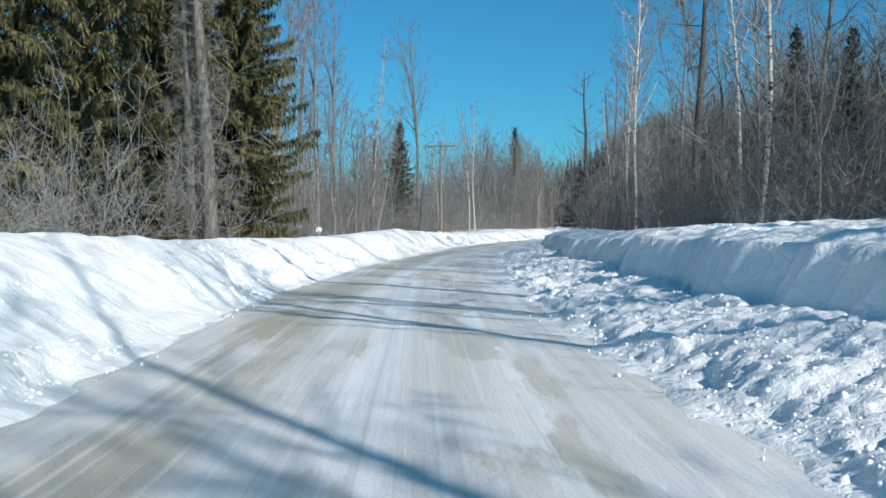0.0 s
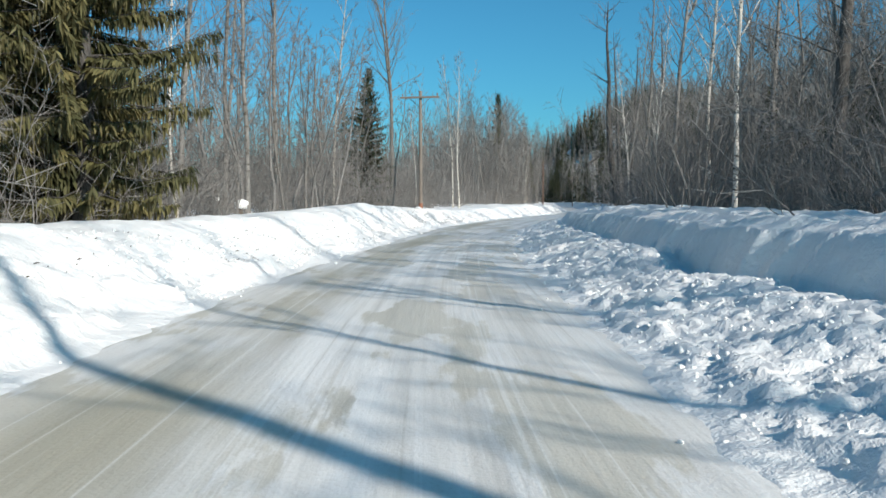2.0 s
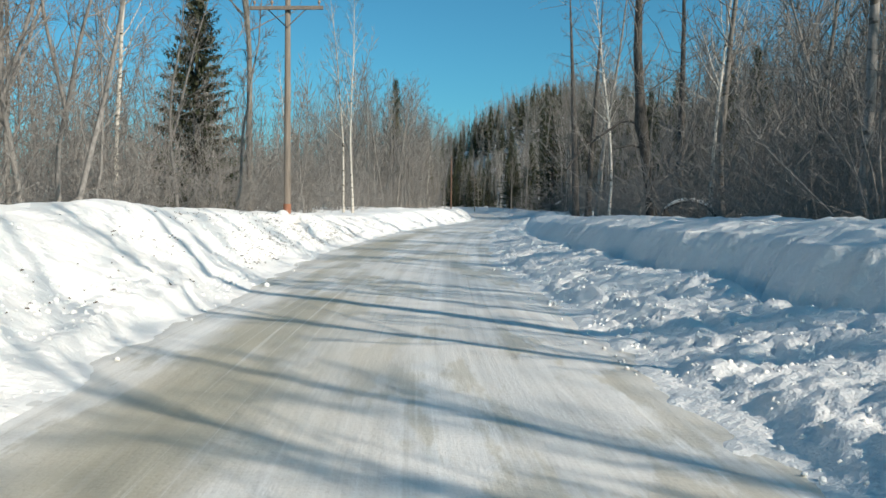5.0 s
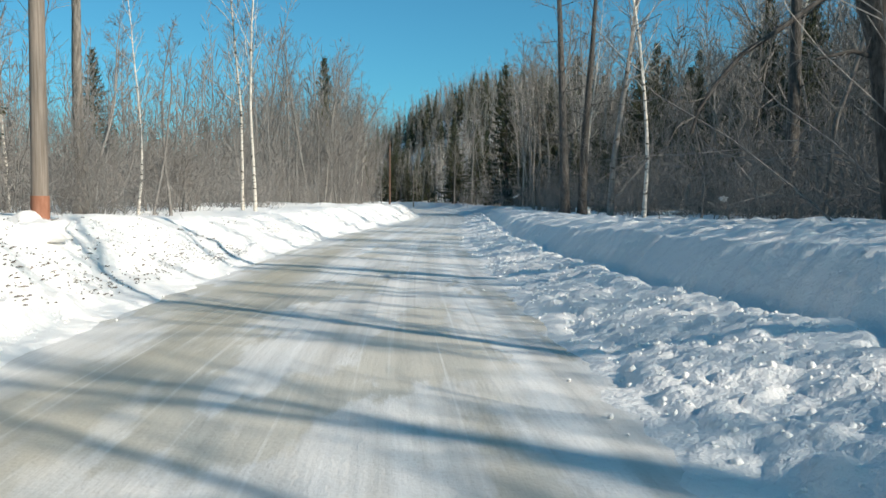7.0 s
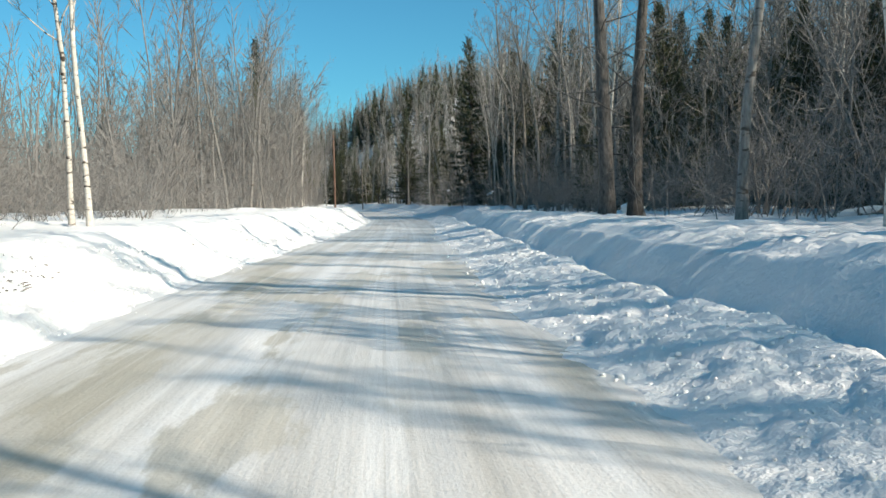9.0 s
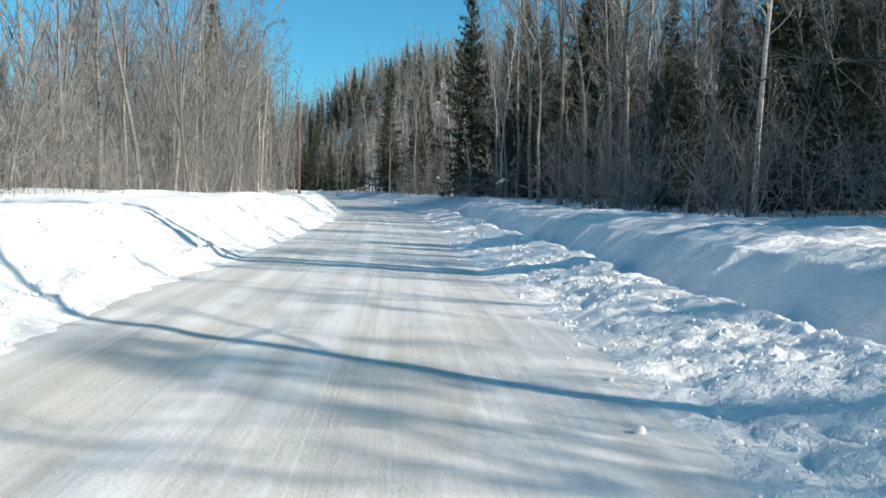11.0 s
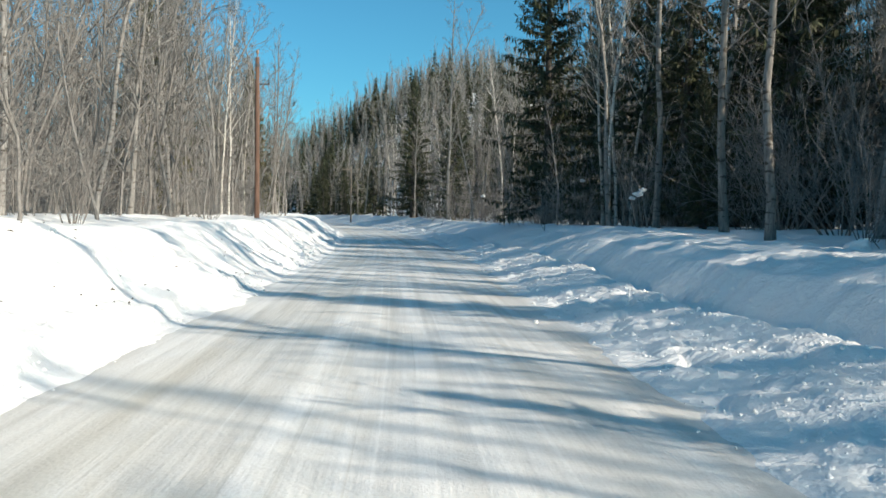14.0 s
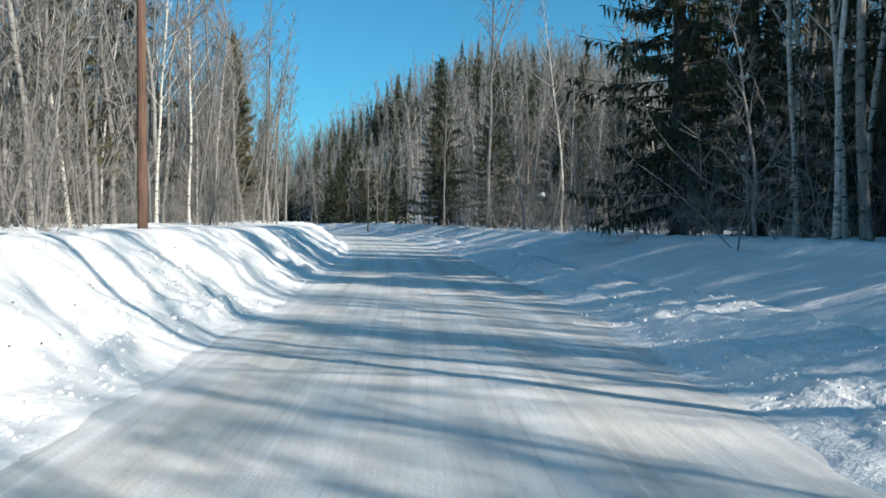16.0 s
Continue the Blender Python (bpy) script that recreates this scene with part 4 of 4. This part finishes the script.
strewn([far_bare(110 + k) for k in range(8)], np.concatenate([lowered(roadside_spots(88, ((210, 8, 80, 13, 42), (230, 75, 168, 14, 46), (110, 165, 255, 12, 40)), (0.75, 1.2))),
       lowered(roadside_spots(91, ((90, 85, 170, 22, 46),), (0.9, 1.4))), roadside_spots(89, ((26, -40, 8, 13, 40),), (0.8, 1.1))]),
       "leafless_woods", GREY_BARK, "thin grey leafless trees crowding the roadside", "woods")
strewn([far_spruce(75 + k) for k in range(3)], hill_spots(84, 160, -150, 40, 30, 400, (0.45, 0.75), lambda x, y, s, o: (o < -40)),
       "far_valley_spruces", NEEDLES, "low dark spruces along the valley edge", "far woods")


# ---- power line ----
def power_pole(x, y, z, height, wood, label, turn, band=False, guy=False, single=False):
    ob = new("power_pole")
    tagged(ob, label, "power pole", "power poles")
    sh = Shape()
    sh.tube(np.array([(0, 0, -0.8), (0, 0, 0.5 * height), (0, 0, height)]), np.array((0.135, 0.12, 0.10)) * (0.9 if single else 1.0), 12, True)
    part("shaft", sh.mesh("shaft", wood), ob)
    if single:
        pin = Shape()
        pin.tube(np.array([(0, 0, height), (0, 0, height + 0.16), (0, 0, height + 0.2), (0, 0, height + 0.32), (0, 0, height + 0.36)]), (0.02, 0.03, 0.07, 0.06, 0.02), 8, True)
        part("insulator", pin.mesh("insulator", PORCELAIN), ob)
        clasp = Shape()
        clasp.tube(np.array([(0, 0, height - 0.42), (0, 0, height - 0.3)]), (0.115, 0.115), 10, True)
        part("clasp", clasp.mesh("clasp", WIRE), ob, "dark metal clasp near the top")
        part("bracket", boxes("bracket", [((0.3, 0, height - 1.2), (0.5, 0.05, 0.05)), ((0.52, 0, height - 1.1), (0.06, 0.06, 0.2))], WIRE), ob)
    else:
        arm = part("crossarm", boxes("crossarm", [((0, -0.16, height - 0.45), (2.7, 0.10, 0.13))], wood), ob)
        for k in (-1, 1):
            br = Shape()
            br.tube(np.array([(0, -0.13, height - 1.15), (0.7 * k, -0.14, height - 0.5)]), (0.022, 0.022), 5, True)
            part("brace", br.mesh("brace", WIRE), ob)
        for px in (-1.2, -0.55, 1.2):
            ins = Shape()
            ins.tube(np.array([(px, -0.16, height - 0.40), (px, -0.16, height - 0.30), (px, -0.16, height - 0.27), (px, -0.16, height - 0.20), (px, -0.16, height - 0.17)]),
                     (0.02, 0.03, 0.06, 0.05, 0.02), 8, True)
            part("insulator", ins.mesh("insulator", PORCELAIN), arm)
    if band:
        bd = Shape()
        bd.tube(np.array([(0, 0, 0.05), (0, 0, 0.6)]), (0.147, 0.143), 12)
        part("marker_band", bd.mesh("marker_band", ORANGE_BAND), ob, "faded orange band at the foot")
    if guy:
        gw = Shape()
        gw.tube(np.array([(0, 0, height - 1.0), (4.5, -1.0, 0.0)]), (0.02, 0.02), 4)
        part("guy_wire", gw.mesh("guy_wire", WIRE), ob)
    ob.matrix_basis = pose(x, y, z, 0, 0, turn)
    return ob


power_pole(0.74, 75.0, 0.95, 8.2, POLE_WOOD, "weathered grey brown power pole with a wooden crossarm", -14, True)
power_pole(23.3, 164.5, 1.0, 7.7, POLE_BROWN, "reddish brown treated power pole beside the snow bank", -15, single=True)
power_pole(45.5, 253.0, 1.6, 7.6, POLE_WOOD, "distant wooden power pole with a crossarm and guy wire", -13, guy=True)


# ---- stumps, snow caps and small things ----
def lump(seed, radius, flat=0.75, rough=0.35):
    """A soft irregular snow lump."""
    bm = bmesh.new()
    bmesh.ops.create_icosphere(bm, subdivisions=3, radius=1.0)
    off = Vector((seed * 3.7, seed * 1.3, seed * 2.1))
    for v in bm.verts:
        k = 1 + rough * noise.fractal(v.co * 1.6 + off, 0.9, 2.0, 3)
        v.co = Vector((v.co.x * k, v.co.y * k, v.co.z * k * flat)) * radius
    for f in bm.faces:
        f.smooth = True
    me = bpy.data.meshes.new("snow_lump")
    bm.to_mesh(me)
    bm.free()
    me.materials.append(SNOW)
    return me


def snag(x, y, z, height, radius, label, seed, cap=0.0):
    rng = np.random.default_rng(seed)
    ob = new("tree_stump")
    tagged(ob, label, "stump")
    sh = Shape()
    pts = bough(rng, (0, 0, -0.4), (0.05, 0.02, 1), height + 0.4, 0, 6, 0.05)
    sh.tube(pts, radius * np.array([1.5, 1.2, 1.05, 1.0, 0.95, 0.85, 0.5]), 9, True)
    part("wood", sh.mesh("wood", SNAG_WOOD), ob)
    if cap:
        c = part("snow_cap", lump(seed, cap, 0.8), ob, "white snow cap")
        c.location = pts[-1]
    ob.matrix_basis = pose(x, y, z)
    return ob


snag(-7.05, 51.6, 0.9, 0.6, 0.13, "snow capped stump behind the bank", 3, 0.27)
snag(18.0, 173.7, 1.0, 1.7, 0.24, "dark broken stump with a dab of snow", 5, 0.10)
snag(23.3, 105.3, 0.75, 0.35, 0.26, "low stump buried under fresh snow", 7, 0.42)
snag(30.1, 135.5, 0.75, 0.3, 0.16, "short stump under a round cap of snow", 12, 0.21)
snag(13.3, 69.9, 0.95, 0.5, 0.25, "sawn dark stump standing in the snow", 9, 0.0)


def crooked_old_tree(x, y, z, turn):
    """An old leaning trunk with a knobbly burl, two long broken limbs and a thin crown."""
    rng = np.random.default_rng(17)
    ob = tagged(new("old_crooked_tree"), "leaning old tree with dark peeling bark and a drooping limb", "tree")
    sh, crown = Shape(), Shape()
    spine = np.array([(0.05, 0, -0.5), (0, 0, 0.3), (-0.12, 0, 1.3), (-0.22, 0.03, 2.2), (-0.36, 0, 3.1), (-0.45, 0, 3.6), (-0.5, 0.05, 4.4), (-0.62, 0.1, 6.2), (-0.6, 0.2, 8.5), (-0.75, 0.1, 11.0), (-0.7, 0.2, 13.5)])
    sh.tube(spine, (0.27, 0.21, 0.19, 0.18, 0.18, 0.235, 0.175, 0.15, 0.115, 0.075, 0.02), 9)
    part("trunk", sh.mesh("trunk", DARK_BARK), ob)
    for line, r in (((((-0.45, 0, 3.5), (-0.8, -0.05, 3.75), (-1.15, -0.1, 3.7), (-1.7, -0.15, 3.3), (-2.35, -0.2, 2.85), (-2.7, -0.25, 2.45), (-2.95, -0.25, 2.05), (-3.05, -0.2, 1.7))), 0.052),
                    (((-0.32, 0, 2.8), (-0.75, -0.1, 2.9), (-1.3, -0.2, 2.78)), 0.045), (((-0.4, 0, 3.4), (-0.2, 0.1, 3.9), (0.1, 0.1, 4.3), (0.15, 0.15, 4.9)), 0.05)):
        limb = Shape()
        limb.tube(np.array(line), np.linspace(r, 0.02, len(line)), 6)
        part("limb", limb.mesh("limb", DARK_BARK), ob)
        for _ in range(9):
            p, d = on_line(np.array(line), rng.uniform(0.3, 1))
            crown.tube(bough(rng, p, aside(rng, d, 55), rng.uniform(0.2, 0.7), -0.3, 2, 0.2), (0.010, 0.007, 0.004), 3)
    for k in range(26):
        p, d = on_line(spine, rng.uniform(0.6, 0.99))
        line = bough(rng, p, aside(rng, d, 60, 2.4 * k), rng.uniform(0.8, 2.4), 0.5, 4, 0.15)
        crown.tube(line, np.linspace(0.028, 0.007, 5), 4)
        for _ in range(9):
            p2, d2 = on_line(line, rng.uniform(0.25, 1))
            crown.twig(bough(rng, p2, aside(rng, d2, 45), rng.uniform(0.3, 0.9), 0.3, 2, 0.15), (0.006, 0.004, 0.002))
    part("crown", crown.mesh("crown", TWIG), ob)
    ob.matrix_basis = pose(x, y, z, 0, 0, turn)


crooked_old_tree(13.2, 70.6, 0.8, -20)


def snowy_log(x, y, z, turn, rise):
    """A fallen trunk propped on the snow, with its own load of snow and a few broken stubs."""
    ob = tagged(new("fallen_log"), "fallen grey log loaded with white snow at the wood's edge", "fallen tree")
    u = np.linspace(-1, 1, 9)
    pts = np.stack([1.0 * u, 0.06 * np.sin(3 * u), rise * u + 0.03 * np.sin(5 * u)], 1)
    sh = Shape()
    sh.tube(pts, np.linspace(0.12, 0.07, 9), 8, True)
    part("trunk", sh.mesh("trunk", GREY_BARK), ob)
    sn = Shape()
    sn.tube(pts[1:] + (0, 0, 0.10), np.array([0.03, 0.09, 0.11, 0.10, 0.12, 0.09, 0.10, 0.03]), 8, True)
    part("snow_cover", sn.mesh("snow_cover", SNOW), ob, "white snow lying along the log")
    for k, (a, b) in enumerate(((2, (0.1, -0.3, 0.5)), (4, (0.2, 0.25, 0.4)), (6, (-0.1, -0.35, 0.15)))):
        st = Shape()
        st.tube(np.array([pts[a], pts[a] + np.array(b) * 0.6, pts[a] + np.array(b)]), (0.03, 0.02, 0.012), 5)
        part("branch_stub", st.mesh("branch_stub", GREY_BARK), ob)
    ob.matrix_basis = pose(x, y, z, 0, 0, turn)


snowy_log(21.4, 93.2, 0.85, -35, 0.28)


def snow_mound(x, y, z, size, seed):
    ob = new("snow_mound", lump(seed, size, 0.55, 0.5))
    tagged(ob, "rounded heap of ploughed snow on the bank", "snow heap")
    ob.matrix_basis = pose(x, y, z, 0, 0, 30 * seed)


snow_mound(0.72, 74.8, 0.98, 0.5, 4)


def bent_sapling(x, y, z, turn):
    ob = new("bent_sapling")
    tagged(ob, "sapling bent to the ground under a line of snow", "fallen tree")
    u = np.linspace(0, math.pi, 14)
    pts = np.stack([1.1 * np.cos(u), 0.1 * np.sin(3 * u), 0.95 * np.sin(u) - 0.1], 1)
    sh = Shape()
    sh.tube(pts, np.linspace(0.07, 0.03, 14), 6)
    part("stem", sh.mesh("stem", DARK_BARK), ob)
    sn = Shape()
    sn.tube(pts[2:11] + (0, 0, 0.07), np.array([0.03, 0.06, 0.075, 0.085, 0.09, 0.08, 0.07, 0.06, 0.03]), 8, True)
    part("snow_cover", sn.mesh("snow_cover", SNOW), ob, "white snow lying along the stem")
    ob.matrix_basis = pose(x, y, z, 0, 0, turn)


bent_sapling(14.9, 71.4, 0.95, -14)


def snow_clump(x, y, z, size, seed):
    """Snow caught in a fork, on the bit of branch that carries it."""
    ob = new("snow_clump")
    tagged(ob, "white clump of snow caught on a branch", "snow clump", "snow clumps")
    part("snow", lump(seed, size, 0.6, 0.9), ob)
    sh = Shape()
    base = ground_at(x, y) - z
    sh.tube(np.array([(0.3, 0.1, base), (0.12, 0.05, base * 0.45), (0, 0, -0.05), (-0.35, 0.1, 0.5)]), (0.035, 0.03, 0.022, 0.008), 5)
    part("branch", sh.mesh("branch", ALDER_BARK), ob)
    ob.matrix_basis = pose(x, y, z)


for k, (x, y, z, f) in enumerate(((19.45, 85.1, 1.68, 0.13), (44.4, 192.0, 3.4, 0.17), (41.2, 167.4, 3.65, 0.13), (35.1, 151.0, 2.4, 0.14), (35.4, 151.2, 2.55, 0.11),
                                  (34.8, 150.9, 2.25, 0.1), (-8.0, 51.9, 1.7, 0.14))):
    snow_clump(x, y, z, f, 11 + k)


def snow_clods():
    """Loose ploughed lumps along both edges of the road."""
    rng = np.random.default_rng(91)
    base = np.array([(a, b, c) for a in (-1, 1) for b in (-1, 1) for c in (-1, 1)], float) * 0.62
    mids = np.array([(1, 0, 0), (-1, 0, 0), (0, 1, 0), (0, -1, 0), (0, 0, 1), (0, 0, -1)], float)
    v = np.vstack([base, mids])
    idx = {tuple(np.sign(b).astype(int)): i for i, b in enumerate(base)}
    quads = []
    for axis in range(3):
        for sgn in (-1, 1):
            centre = 8 + 2 * axis + (0 if sgn > 0 else 1)
            o = [a for a in range(3) if a != axis]
            ring = []
            for p, q in ((-1, -1), (1, -1), (1, 1), (-1, 1)):
                k = [0, 0, 0]
                k[axis], k[o[0]], k[o[1]] = sgn, p, q
                ring.append(idx[tuple(k)])
            if (sgn > 0) == (axis == 1):
                ring = ring[::-1]
            quads += [[centre, ring[0], ring[1], ring[2]], [centre, ring[2], ring[3], ring[0]]]
    quads = np.array(quads)
    spots, sizes = [], []
    n = 2600
    at = rng.uniform(-3, 170, n)
    right = rng.random(n) < 0.6
    d = np.abs(rng.normal(0, 0.28, n))
    off = np.where(right, np.interp(at, *RIGHT_EDGE) - d + 0.25, np.interp(at, *LEFT_EDGE) + d - 0.25)
    x, y = place(at, off)
    small = rng.gamma(1.5, 0.007, n) + 0.006
    spots.append(np.stack([x, y, grade(at) + 0.2 * small + 0.02], 1))
    sizes.append(small)
    grid, bank_s, bank_d, inner = RIGHT_BANK
    ok = np.argwhere((bank_s[:, None] > 0) & (bank_s[:, None] < 162) & (bank_d[None] > 0.0) & (inner > -0.05))
    pick = ok[rng.integers(0, len(ok), 12000)]
    base_at = grid[pick[:, 0], pick[:, 1]] + rng.normal(0, 0.02, (len(pick), 3)) * (1, 1, 0)
    lump_size = np.minimum(rng.gamma(1.6, 0.006, len(pick)) + 0.006, 0.034)
    spots.append(base_at - np.stack([0 * lump_size, 0 * lump_size, 0.25 * lump_size], 1))
    sizes.append(lump_size)
    left, left_s, left_d = LEFT_BANK
    ok = np.argwhere((left_s[:, None] > 0) & (left_s[:, None] < 162) & (left_d[None] > -0.1) & (left_d[None] < 2.2))
    pick = ok[rng.integers(0, len(ok), 16000)]
    chance = value_noise(left_s[pick[:, 0]] / 3.0, left_d[pick[:, 1]] / 0.7, 97) - 0.12 * left_d[pick[:, 1]]
    pick = pick[chance > 0.36]
    lump_size = np.minimum(rng.gamma(1.7, 0.007, len(pick)) + 0.007, 0.04)
    spots.append(left[pick[:, 0], pick[:, 1]] + np.stack([0 * lump_size, 0 * lump_size, 0.1 * lump_size], 1))
    sizes.append(lump_size)
    spots, sizes = np.concatenate(spots), np.concatenate(sizes)
    vs, qs = [], []
    for k in range(len(spots)):
        e = Euler(rng.uniform(0, 6.28, 3)).to_matrix()
        w = (v * rng.uniform(0.8, 1.2, (len(v), 1)) * sizes[k] * rng.uniform(0.75, 1.3, 3)) @ np.array(e).T
        vs.append(w + spots[k])
        qs.append(quads + k * len(v))
    tagged(new("snow_clods", mesh_from("snow_clods", np.concatenate(vs), np.concatenate(qs), SNOW)),
           "loose snow crumbs along the road edges", "snow", kind="stuff")


snow_clods()


def bank_flecks():
    """Short dark flecks strewn over the left bank."""
    rng = np.random.default_rng(93)
    graph = bpy.context.evaluated_depsgraph_get()
    sh = Shape()
    for s0, s1, count in ((20, 60, 420), (60, 92, 1700), (100, 165, 300)):
        for _ in range(count):
            s, d = rng.uniform(s0, s1), 0.25 + abs(rng.normal(0.6, 0.7))
            if value_noise(np.array([s / 3.0]), np.array([d / 0.5]), 95)[0] < 0.45:
                continue
            x, y = (float(v) for v in place(s, np.interp(s, *LEFT_EDGE) - d))
            hit, p, n, _, _, _ = scene.ray_cast(graph, (x, y, 2.4), (0, 0, -1), distance=3.0)
            if not hit or p.z > 1.6:
                continue
            th, long = rng.uniform(0, 6.28), rng.gamma(1.5, 0.022) + 0.015
            a = np.array([p.x, p.y, p.z + 0.008])
            b = a + np.array([math.cos(th), math.sin(th), rng.uniform(-0.1, 0.3)]) * long
            sh.tube(np.array([a, (a + b) / 2 + (0, 0, 0.006), b]), (0.005, 0.011, 0.004), 4)
    tagged(new("dark_flecks", sh.mesh("dark_flecks", FLECK)), "short dark flecks scattered over the snow", "litter", kind="stuff")


bank_flecks()
